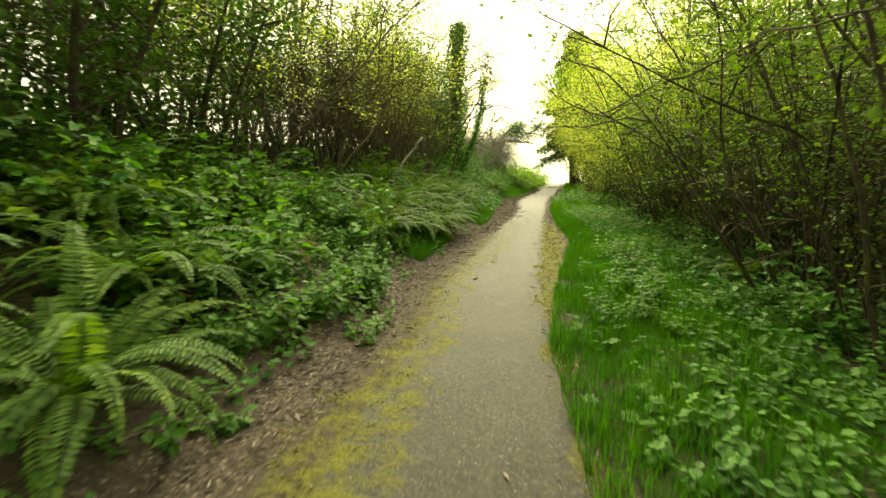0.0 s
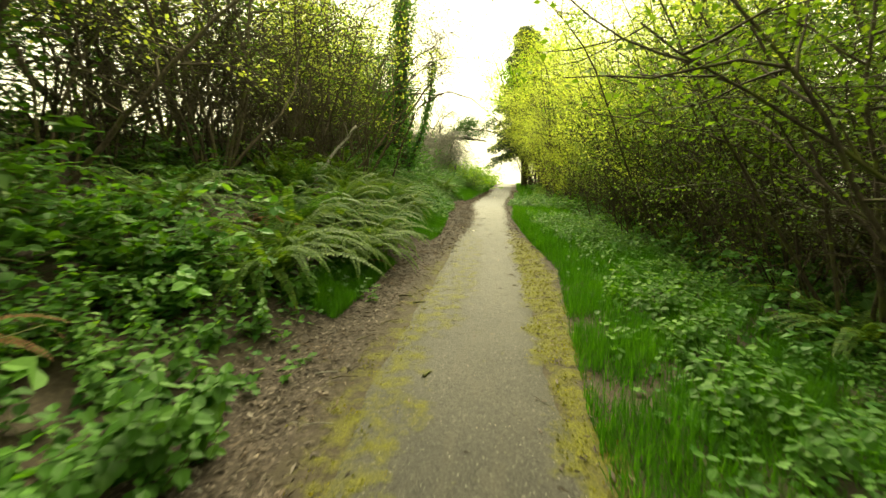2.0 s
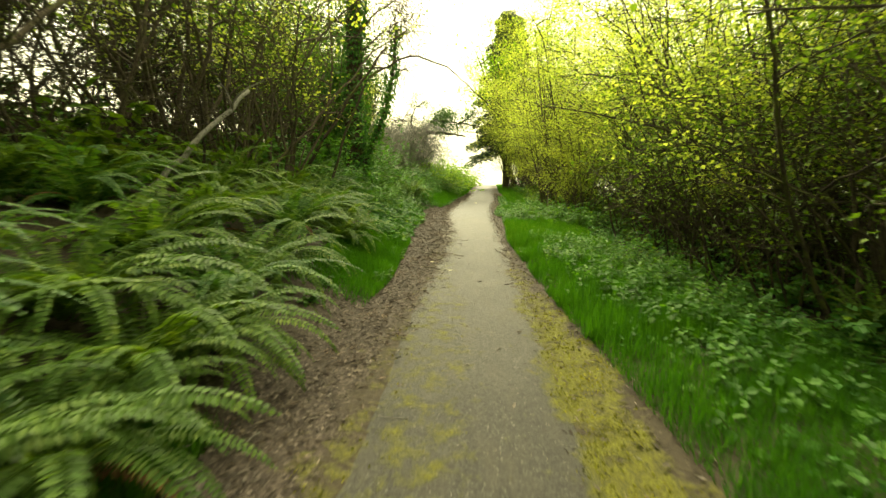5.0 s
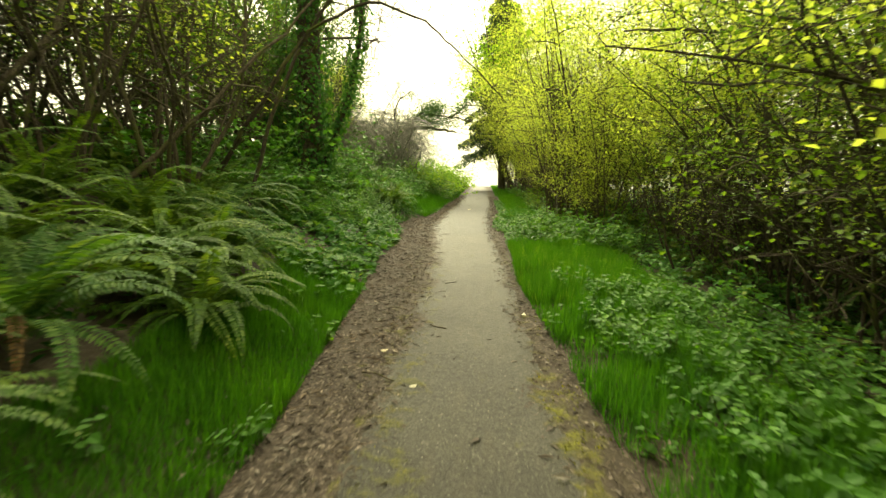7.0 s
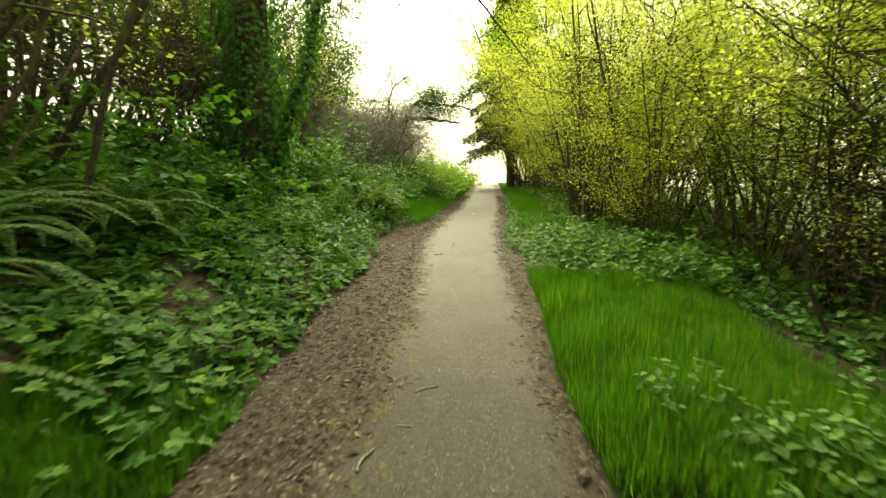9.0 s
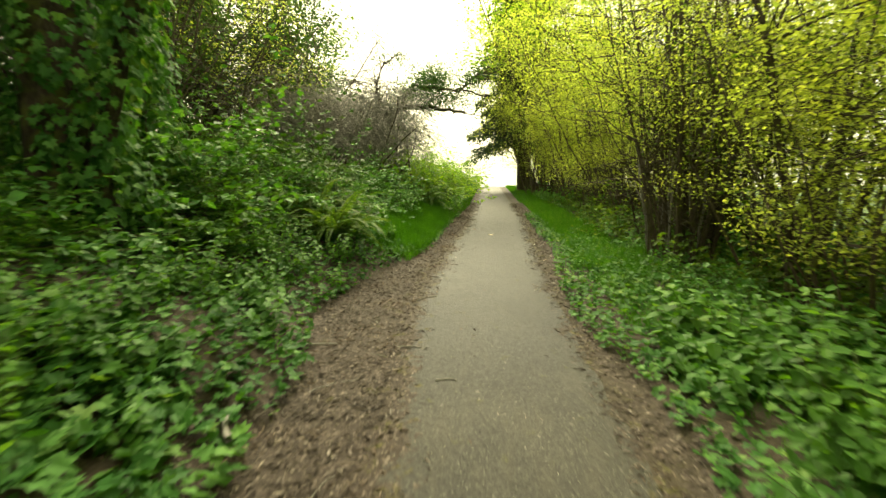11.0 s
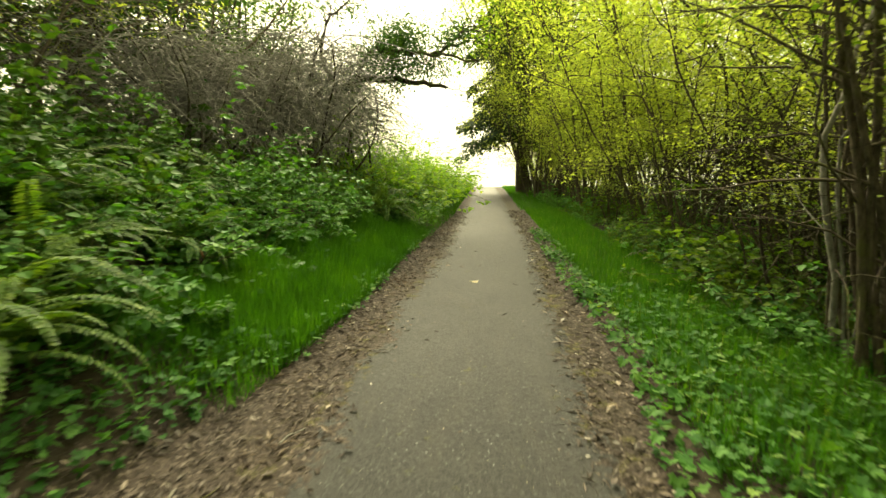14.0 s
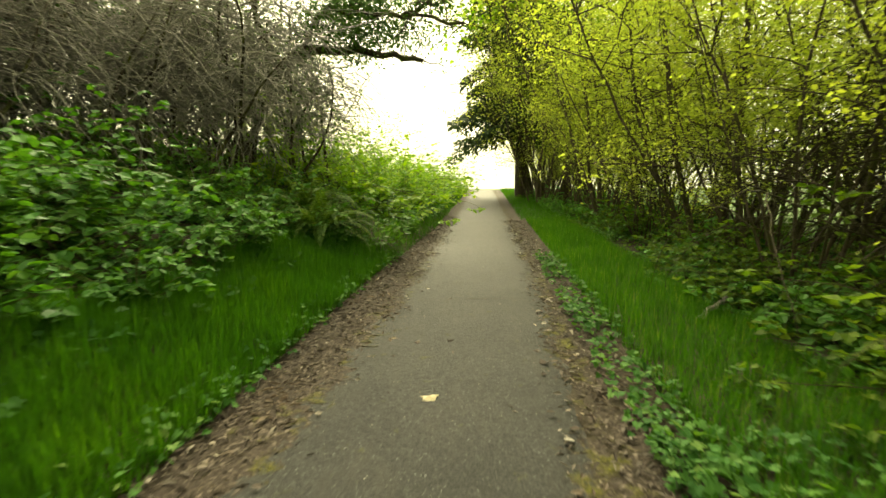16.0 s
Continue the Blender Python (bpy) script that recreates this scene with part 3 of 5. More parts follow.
nettles = Kind([herb(21, 18, 0.62, 0.13, HERB, "bright green nettle-like herbs in a leafy clump", "herb_clump"),
                herb(22, 15, 0.45, 0.15, HERB, "fresh green broad-leaved herbs in a low clump", "herb_clump"),
                herb(23, 22, 0.85, 0.12, HERB, "tall leafy green herbs growing through brambles", "herb_clump", 0.45)])
seedlings = Kind([herb(25, 7, 0.16, 0.10, HERB, "low broad green leaves sprouting beside the trail", "seedling", 0.22, LOBED, 3),
                  herb(26, 9, 0.24, 0.085, HERB, "small leafy green seedlings at the trail edge", "seedling", 0.28, LEAF, 4)])
brambles = Kind([bramble(31, 19, 0.85, 0.095, BRAMBLE, "dense green bramble bush with arching canes"),
                 bramble(32, 18, 0.7, 0.085, BRAMBLE, "low bramble mound with dark green leaves"),
                 bramble(33, 18, 0.8, 0.1, HERB, "leafy light green berry bush on the bank", "berry_bush")])
bank_bushes = Kind([bramble(38, 22, 0.9, 0.09, BANKLEAF, "bright yellow-green bush on the sunlit bank", "bank_bush", STEM, SMALL)])
dark_bushes = Kind([bramble(35, 22, 1.0, 0.13, EVERGREEN, "dark evergreen shrub under the trees", "evergreen_shrub", BARK_DARK, SMALL),
                    bramble(36, 22, 0.9, 0.12, WOODLEAF, "shaded understorey shrub with thin leaves", "understorey_shrub", BARK_DARK, SMALL)])


def strew(kind, picks, spots, sizes, seed, sink=0.03):
    rng = np.random.default_rng(seed)
    for x, y in spots:
        kind.put(int(rng.choice(picks)), settle(None, x, y, rng.uniform(0, 360), rng.uniform(*sizes), sink, (rng.normal(0, 5), rng.normal(0, 5))))


def band(seed, y0, y1, row, lo, hi, side, gap):
    """Jittered spots along the trail, lo to hi metres outside an edge row, about gap metres apart."""
    rng = np.random.default_rng(seed)
    spots = []
    for y in np.arange(y0, y1, gap):
        for d in np.arange(lo, hi, gap):
            yy = y + rng.uniform(-0.45, 0.45) * gap
            spots.append((float(edge(row, yy)) + side * (d + rng.uniform(0, 0.9) * gap), yy))
    return spots


L, R = LITTER_LEFT, GREEN_RIGHT
# the bank on the left as one walks in
strew(nettles, [0, 1], band(41, 2.6, 7.4, L, 0.25, 1.3, -1, 0.48), (0.6, 0.95), 1)
strew(seedlings, [0, 1], band(42, 0.5, 8.5, L, 0.0, 0.4, -1, 0.45), (0.8, 1.3), 2)
strew(brambles, [0, 2, 2], band(43, 3.5, 7.4, L, 1.2, 4.2, -1, 0.85), (0.9, 1.35), 3)
strew(nettles, [2], band(44, 4.0, 7.3, L, 1.4, 3.8, -1, 0.9), (0.9, 1.3), 4)
strew(brambles, [0, 1], band(45, -6, 3.5, L, 2.4, 5.5, -1, 1.1), (1.0, 1.5), 5)
strew(brambles, [1, 1, 2], band(46, 8.6, 20, L, 2.9, 4.8, -1, 1.2), (0.7, 1.1), 6)
strew(brambles, [0, 1, 2], band(47, 19.5, 30, L, 1.5, 4.5, -1, 0.95), (0.7, 1.1), 7)
strew(nettles, [0, 1, 2], band(48, 21.5, 28.5, L, 0.55, 3.2, -1, 0.6), (0.6, 0.95), 8)
strew(seedlings, [0, 1], band(49, 12.5, 27, L, 0.1, 0.7, -1, 0.75), (0.8, 1.2), 9)
strew(brambles, [0, 1, 1], band(50, 27.5, 36.5, L, 1.05, 5.0, -1, 0.68), (0.75, 1.1), 10)
tall_bank = Kind([bramble(39, 44, 2.0, 0.075, BANKLEAF, "tall bright green bush on the bank's shoulder", "bank_bush", STEM, SMALL, 30)])
tall_bramble = Kind([bramble(40, 44, 1.9, 0.085, BRAMBLE, "tall green bramble thicket on the bank", "bramble_thicket", STEM, SMALL, 30),
                     bramble(140, 40, 1.7, 0.085, EVERGREEN, "tall dark green leafy bush on the bank", "leafy_bush", STEM, SMALL, 30)])
strew(tall_bramble, [0, 1], [(-4.3, 26.0), (-5.2, 27.2), (-4.4, 28.4), (-5.3, 29.6), (-4.7, 31.0), (-5.8, 25.0), (-6.2, 31.8), (-4.9, 22.0), (-6.4, 28.2), (-5.0, 20.2), (-4.6, 39.6), (-3.8, 31.8)], (0.8, 1.2), 112)
strew(tall_bank, [0], [(-3.5, 38.4), (-2.9, 39.4), (-3.2, 40.4), (-2.3, 41.0), (-3.2, 42.6), (-2.1, 43.4), (-2.6, 46.0), (-1.9, 49.0)], (0.9, 1.25), 111)
strew(bank_bushes, [0], band(51, 38.6, 64, L, 0.75, 4.0, -1, 1.35), (1.3, 2.2), 11)
strew(nettles, [2, 0], band(52, 35, 62, L, 0.35, 1.2, -1, 1.1), (0.8, 1.3), 12)
# the verge on the right
strew(nettles, [0, 1, 1], band(61, 0.4, 6, R, 0.5, 2.4, 1, 0.75), (0.55, 0.85), 13)
strew(seedlings, [0, 1], band(62, 0.5, 17, R, 0.15, 2.2, 1, 0.5), (0.8, 1.4), 14)
strew(nettles, [0, 1], band(63, 5.5, 17, R, 0.7, 2.6, 1, 0.7), (0.45, 0.8), 15)
strew(nettles, [0, 1], band(64, 12.8, 17.6, R, 0.4, 2.0, 1, 0.6), (0.55, 0.85), 16)
strew(brambles, [1, 0], band(65, -4, 22, R, 2.2, 4.6, 1, 1.1), (0.7, 1.15), 17)
strew(nettles, [2, 0, 1], band(66, 21.2, 24.2, R, 0.35, 1.8, 1, 0.6), (0.95, 1.3), 18)
strew(brambles, [0, 1], band(67, 22, 30, R, 1.5, 4.0, 1, 0.95), (0.7, 1.1), 19)
strew(nettles, [0, 1], band(68, 24.5, 29.5, R, 0.9, 2.0, 1, 0.7), (0.5, 0.8), 20)
strew(brambles, [1, 0, 2], band(69, 30, 46, R, 1.6, 4.2, 1, 0.85), (0.7, 1.1), 21)
strew(brambles, [1, 2], band(169, 46, 62, R, 1.7, 4.0, 1, 1.4), (0.9, 1.3), 121)
strew(seedlings, [0, 1], band(70, 27, 37, R, 0.2, 1.4, 1, 0.85), (0.7, 1.1), 22)


# ---------------------------------------------------------------- grass, ivy, moss, litter: what nobody could count
def stuff(name, label, category, v, f, material):
    ob = new(name, mesh_of(name, v, f, material))
    return tagged(ob, label, category, kind="stuff")


def scatter(seed, n, y0, y1, row, lo, hi, side, keep=None):
    rng = np.random.default_rng(seed)
    y = rng.uniform(y0, y1, n)
    x = edge(row, y) + side * rng.uniform(lo, hi, n)
    if keep is not None:
        ok = keep(x, y) > rng.random(n)
        x, y = x[ok], y[ok]
    return rng, x, y


def grass(seed, n, y0, y1, row, lo, hi, side, tall, label, keep=None):
    rng, x, y = scatter(seed, int(1.35 * n), y0, y1, row, lo, hi, side, keep)
    k = len(x)
    a = rng.uniform(0, 6.28, k)
    lean = rng.uniform(0.15, 1.3, k)
    along = np.stack([np.cos(a) * lean, np.sin(a) * lean, np.ones(k)], -1)
    normal = np.stack([-np.cos(a), -np.sin(a), lean], -1)
    size = tall * rng.uniform(0.5, 1.2, k) * (0.85 + 0.25 * wave(x, y, 0.9, seed))
    v, f = leaves(np.stack([x, y, ground_z(x, y) - 0.01], -1), along, normal, size, BLADE, 0.006 / np.maximum(size, 0.05) * rng.uniform(0.7, 1.4, k))
    return stuff("grass", label, "grass", v, f, GRASS)


tuft = lambda x, y: np.clip(0.6 + 0.6 * wave(x, y, 1.1, 1.0) + 0.3 * wave(x, y, 0.4, 5.0), 0.04, 1)
grass(71, 9000, 7.4, 10.3, L, -0.05, 0.55, -1, 0.17, "short green grass on the bank's foot")
grass(72, 26000, 12.8, 17.8, L, -0.08, 0.85, -1, 0.17, "soft green grass at the foot of the fern bank", lambda x, y: smooth(12.6, 14, y) * smooth(18.2, 16.8, y))
grass(73, 42000, 27.4, 36.0, L, -0.05, 1.15, -1, 0.27, "lush green grass beside the litter strip", lambda x, y: smooth(27.2, 28.6, y) * smooth(36.6, 34, y))
grass(74, 95000, -0.5, 13.0, R, -0.12, 2.1, 1, 0.21, "green grass verge beside the footpath", tuft)
grass(75, 30000, 12, 17.5, R, -0.15, 1.5, 1, 0.25, "thin green grass among verge herbs", tuft)
grass(76, 34000, 16.9, 21.2, R, -0.15, 1.9, 1, 0.30, "tall lush grass beside the footpath")
grass(77, 9000, 21, 27.5, R, 0.4, 1.8, 1, 0.2, "sparse grass among ivy and herbs", tuft)
grass(78, 30000, 27.0, 42, R, 0.15, 1.55, 1, 0.24, "green grass strip along the shrubs")
grass(79, 12000, 42, 66, R, 0.0, 1.8, 1, 0.3, "far bright grass verge near the clearing")
grass(80, 12000, 36, 66, L, -0.1, 1.0, -1, 0.3, "far bright grass at the foot of the bank")


def ground_ivy(seed, n, y0, y1, row, lo, hi, side, size, label, keep=None, outline=LOBED):
    rng, x, y = scatter(seed, n, y0, y1, row, lo, hi, side, keep)
    k = len(x)
    along, normal = loose(rng, k, 0.15, 0.72)
    v, f = leaves(np.stack([x, y, ground_z(x, y) + rng.uniform(0.02, 0.14, k)], -1), along, normal, size * rng.uniform(0.6, 1.3, k), outline)
    return stuff("ivy_carpet", label, "ivy", v, f, IVY)


fade = lambda x, y: np.clip(0.75 + 0.5 * wave(x, y, 1.6), 0.1, 1)
ground_ivy(81, 5200, 16.9, 22.5, L, -0.05, 2.3, -1, 0.125, "carpet of glossy green ivy on the bank", fade)
ground_ivy(82, 7500, 22, 28.5, L, 0.05, 2.0, -1, 0.07, "carpet of ivy spilling towards the footpath", fade)
ground_ivy(83, 5500, 21.6, 30.5, R, -0.12, 1.0, 1, 0.07, "ivy leaves trailing along the footpath edge", fade)
ground_ivy(84, 1500, 30, 36, R, -0.2, 0.2, 1, 0.06, "thin trail of ivy at the asphalt edge", fade)
ground_ivy(85, 3800, 29.0, 36.5, L, 0.55, 3.6, -1, 0.085, "ivy and bramble leaves covering the bank")
ground_ivy(86, 900, 28, 36, L, -0.15, 0.15, -1, 0.055, "small ivy sprigs on the litter strip", fade)
ground_ivy(87, 2600, 0.5, 9, L, 0.05, 2.2, -1, 0.075, "small green leaves covering the soil of the bank", fade)
ground_ivy(88, 2200, 0.5, 17, R, 0.3, 3.0, 1, 0.05, "low green leaves covering the verge", fade)

ground_ivy(89, 5000, -1, 30, R, 1.2, 5.0, 1, 0.085, "scattered shade leaves on the woodland floor", None, LEAF)
ground_ivy(90, 6000, -1, 38, L, 1.0, 5.5, -1, 0.085, "scattered shade leaves on the bank's soil", None, LEAF)
# litter: brown leaves and wood chips
rng = np.random.default_rng(91)
n = 190000
y = rng.uniform(-0.5, 42, n)
x = rng.uniform(-2.4, 2.3, n)
cov = cover(x, y)
keep = cov[1] * np.where(cov[2] > 0.4, 0.35, 0.85) + 0.011 > rng.random(n)
x, y = x[keep], y[keep]
k = len(x)
along, normal = loose(rng, k, 0.0, 0.8)
along[:, 2] *= 0.4
v, f = leaves(np.stack([x, y, ground_z(x, y) + rng.uniform(0.005, 0.02, k)], -1), along, normal, rng.uniform(0.02, 0.08, k) * np.where(rng.random(k) < 0.05, 1.5, 1), SMALL, rng.uniform(0.12, 0.6, k))
stuff("leaf_litter", "brown fallen leaves and wood chips along the footpath", "leaf litter", v, f, DRYLEAF)

# larger curled leaves that lie on the asphalt's rims
y = rng.uniform(26, 40, 900)
side = rng.random(900) < 0.55
x = np.where(side, edge(GREY_RIGHT, y) + rng.uniform(-0.12, 0.4, 900), edge(GREY_LEFT, y) + rng.uniform(-0.75, 0.1, 900))
along, normal = loose(rng, 900, 0.0, 0.72)
along[:, 2] *= 0.5
v, f = leaves(np.stack([x, y, ground_z(x, y) + rng.uniform(0.015, 0.035, 900)], -1), along, normal, rng.uniform(0.03, 0.075, 900), LEAF, rng.uniform(0.5, 1.0, 900))
stuff("dry_leaf_drift", "curled pale brown leaves lying along the asphalt's rims", "leaf litter", v, f, DRYLEAF)

# pale grit that lies loose on the asphalt
n = 3600
y = rng.uniform(0.5, 40, n)
u01 = rng.random(n)
x = edge(GREY_LEFT, y) - 0.25 + (edge(GREY_RIGHT, y) - edge(GREY_LEFT, y) + 0.3) * u01
along, normal = loose(rng, n, 0.0, 0.6)
STONE = (np.array([(-0.5, 0, 0), (0.1, -0.45, 0), (0.5, 0.1, 0), (-0.05, 0.5, 0), (0.02, 0.04, 0.4)], float), [(0, 1, 4), (1, 2, 4), (2, 3, 4), (3, 0, 4)])
v, f = leaves(np.stack([x, y, ground_z(x, y) + 0.02], -1), along * np.array([1, 1, 0.05]), np.array([(0, 0, 1.0)] * n), rng.uniform(0.004, 0.009, n) * np.where(rng.random(n) < 0.05, 1.8, 1), STONE)
stuff("gravel", "small pale grit and stone chips loose on the asphalt", "gravel", v, f, GRIT)

# moss cushions
n = 110000
y = rng.uniform(-0.5, 17, n)
x = rng.uniform(-1.6, 1.6, n)
dens = cover(x, y)[2]
keep = np.clip((dens + 0.35 * wave(x, y, 0.5, 1.0) + 0.25 * wave(x, y, 0.21, 4.0) - 0.42) * 1.3, 0, 1) > rng.random(n)
x, y = x[keep], y[keep]
k = len(x)
along, normal = loose(rng, k, -0.8, 0.3)
v, f = leaves(np.stack([x, y, ground_z(x, y) + 0.008], -1), along, normal, rng.uniform(0.008, 0.022, k), SMALL, 1.4)
stuff("moss", "yellow-green moss cushions creeping over the asphalt", "moss", v, f, MOSS)


# ---------------------------------------------------------------- shrubs and trees
def woody(seed, stems, tall, lean, leaf_n, leaf_size, leafing, bark, name, label, category="shrub", group="", foot=0.22, thick=0.028, low=0.3, droop=0.25, cluster=0.16, lopsided=(0, 0), wander=0.075):
    """A shrub of several stems with side limbs, twigs and clusters of leaves. low: the height share where leaves begin."""
    rng = np.random.default_rng(seed)
    root = thing(name, label, category, group)
    ends = []
    for i in range(stems):
        a = 6.28 * i / stems + rng.uniform(-0.4, 0.4)
        r = foot * math.sqrt(rng.uniform(0.1, 1))
        h = tall * rng.uniform(0.65, 1.08)
        out = lean * rng.uniform(0.3, 1.25)
        line = bend(rng, (r * math.cos(a), r * math.sin(a), -0.12), (out * math.cos(a) + lopsided[0], out * math.sin(a) + lopsided[1], 1), h, 14, wander)
        tube = Tubes(5)
        tr = thick * rng.uniform(0.6, 1.25)
        tube.add(line, tr, tr * 0.22)
        for _ in range(9):
            s = rng.uniform(0.22, 0.97) * 14
            p = np.array([np.interp(s, range(15), line[:, c]) for c in range(3)])
            b = rng.uniform(0, 6.28)
            limb = bend(rng, p, (math.cos(b), math.sin(b), rng.uniform(0.15, 0.9)), tall * rng.uniform(0.1, 0.26), 5, 0.18)
            tube.add(limb, tr * 0.4, 0.003, 4)
            if s / 14 > low:
                ends.append(limb[2:])
            for _ in range(3):
                q = limb[int(rng.integers(2, 5))]
                c = rng.uniform(0, 6.28)
                twig = bend(rng, q, (math.cos(c), math.sin(c), rng.uniform(-0.2, 0.7)), tall * rng.uniform(0.05, 0.13), 2, 0.2)
                tube.add(twig, 0.005, 0.002, 3)
                if s / 14 > low:
                    ends.append(twig)
        ends.append(line[11:])
        part("stem", tube.mesh("stem", bark), root)
    ends = np.concatenate(ends)
    pos = ends[rng.integers(0, len(ends), leaf_n)] + rng.normal(0, cluster, (leaf_n, 3)) * np.array([1, 1, 0.75])
    along, normal = loose(rng, leaf_n, droop, 0.5)
    v, f = leaves(pos, along, normal, leaf_size * rng.uniform(0.6, 1.3, leaf_n), SMALL, 1.25)
    part("crown", mesh_of("crown", v, f, leafing), root)
    return root


SG = "young trees along the trail"
spring = Kind([woody(101, 9, 6.2, 0.42, 16000, 0.045, SPRING, BARK, "spring_shrub", "many-stemmed shrub with bright yellow-green spring leaves", "shrub", SG, low=0.2),
               woody(102, 11, 5.4, 0.5, 16000, 0.045, SPRING, BARK, "spring_shrub", "slender many-stemmed shrub in fresh yellow-green leaf", "shrub", SG, low=0.12),
               woody(103, 7, 7.2, 0.36, 16000, 0.045, SPRING, BARK, "spring_shrub", "tall leaning shrub with light green young leaves", "shrub", SG, low=0.3)])
thicket = Kind([woody(111, 13, 5.2, 0.5, 5200, 0.05, WOODLEAF, BARK_DARK, "thicket_shrub", "dark thicket of thin leaning stems with few leaves", "shrub", SG, low=0.35, thick=0.022, foot=0.5, wander=0.1),
                woody(112, 11, 5.8, 0.4, 5600, 0.048, WOODLEAF, BARK_DARK, "thicket_shrub", "thin dark stems below sparse green leaves", "shrub", SG, low=0.45, thick=0.026, foot=0.45, wander=0.1),
                woody(113, 10, 4.2, 0.75, 3400, 0.048, WOODLEAF, BARK_DARK, "thicket_shrub", "tangled arching stems with scattered green leaves", "shrub", SG, low=0.25, thick=0.018, foot=0.4)])
hazel = Kind([woody(121, 12, 6.4, 0.34, 3000, 0.058, WOODLEAF, BARK, "hazel_clump", "many-stemmed hazel clump with bare twigs and few leaves", "shrub", SG, low=0.3, thick=0.036, foot=0.35, wander=0.13),
              woody(122, 9, 6.8, 0.42, 3800, 0.058, SPRING, BARK, "hazel_clump", "upright hazel stems with young yellow-green leaves", "shrub", SG, low=0.35, thick=0.034, foot=0.35, wander=0.13)])
backwood = Kind([woody(131, 5, 8.5, 0.3, 4200, 0.16, WOODLEAF, BARK_DARK, "woodland_tree", "green woodland tree behind the trail", "tree", "woodland behind the trail", low=0.08, thick=0.09, cluster=0.42, foot=0.5),
                 woody(132, 6, 7.5, 0.42, 4200, 0.16, EVERGREEN, BARK_DARK, "woodland_tree", "dark green tree in the woodland behind", "tree", "woodland behind the trail", low=0.05, thick=0.08, cluster=0.42, foot=0.5)])

rng = np.random.default_rng(140)


def plant(kind, which, x, y, size=1.0, turn=None, tilt=(0.0, 0.0)):
    return kind.put(which, settle(None, x, y, rng.uniform(0, 360) if turn is None else turn, size, 0.03, tilt))


# right of the trail: dark thicket first, then the bright leafy wall
for i, y in enumerate(np.arange(-3, 19, 1.55)):
    plant(thicket, i, float(edge(R, y)) + 3.0 + rng.uniform(-0.35, 0.5), y, rng.uniform(0.9, 1.15), None, (rng.normal(0, 4), -6 + rng.normal(0, 5)))
for i, y in enumerate(np.arange(-4, 24, 2.1)):
    plant(thicket, i + 1, float(edge(R, y)) + 4.8 + rng.uniform(-0.5, 0.5), y, rng.uniform(1.0, 1.25))
for i, y in enumerate(np.arange(13.5, 26, 2.5)):
    plant(spring, i, float(edge(R, y)) + 4.2 + rng.uniform(-0.4, 0.6), y, rng.uniform(1.2, 1.35), None, (0, -4))
for i, y in enumerate(np.arange(24.5, 64, 2.3)):
    plant(spring, i + 1, float(edge(R, y)) + 3.0 + rng.uniform(-0.25, 0.45), y, rng.uniform(0.9, 1.1), None, (0, -3))
for i, y in enumerate(np.arange(20, 66, 3.2)):
    plant(spring, i + 2, float(edge(R, y)) + 5.8 + rng.uniform(-0.6, 0.6), y, rng.uniform(1.4, 1.7))
for i, y in enumerate(np.arange(-6, 17, 3.6)):
    plant(backwood, i, 9.6 + rng.uniform(-1, 1) + 0.03 * y, y, rng.uniform(0.85, 1.1))
for i, y in enumerate(np.arange(-2, 21, 2.9)):
    plant(backwood, 0 if i % 3 else 1, float(edge(R, y)) + 7.0 + rng.uniform(-0.5, 0.5), y, rng.uniform(0.95, 1.15))
for i, y in enumerate(np.arange(21, 50, 5.0)):
    plant(backwood, i, 10.8 + rng.uniform(-1, 1), y, rng.uniform(0.8, 0.95))
for i, y in enumerate((37, 42, 47, 52, 57)):
    plant(spring, i, float(edge(R, y)) + 2.9 + rng.uniform(-0.3, 0.4), y, rng.uniform(1.6, 1.9), None, (0, -5))
plant(spring, 2, 3.9, 49.5, 2.0)
plant(spring, 0, 4.4, 54.5, 2.2)
# left of the trail
for i, (x, y, s) in enumerate(((-4.5, 18.5, 1.1), (-4.9, 17.0, 1.15), (-5.9, 20.6, 0.95), (-5.6, 14.2, 1.0), (-5.2, 11.2, 1.0), (-5.9, 18.8, 1.05), (-6.4, 23.2, 0.95), (-5.6, 8.2, 1.0), (-6.4, 5.0, 1.0),
                               (-6.6, 26.8, 0.9), (-7.2, 29.0, 1.0), (-6.6, 11.8, 1.1), (-5.9, 1.6, 1.0), (-6.8, 31.0, 1.0), (-6.0, 34.6, 1.0), (-7.2, 21.0, 1.1), (-4.4, 41.2, 0.7), (-5.2, 45.0, 0.8), (-5.8, 16.0, 1.3))):
    plant(hazel, i, x, y, s, None, (rng.normal(0, 4), rng.normal(4, 4)))
for i, y in enumerate(np.arange(-6, 50, 3.2)):
    plant(backwood, i + 1, -9.0 + rng.uniform(-1.2, 1.2), y, rng.uniform(0.9, 1.15))
for x, y in ((-7.8, 29.4), (-8.0, 32.8), (-7.6, 36.0)):
    plant(backwood, 1, x, y, 0.85)
for x, y in ((-2.4, -7.0), (2.4, -8.0), (5.2, -7.0), (-6, -8)):
    plant(backwood, int(rng.integers(2)), x, y, 0.9)

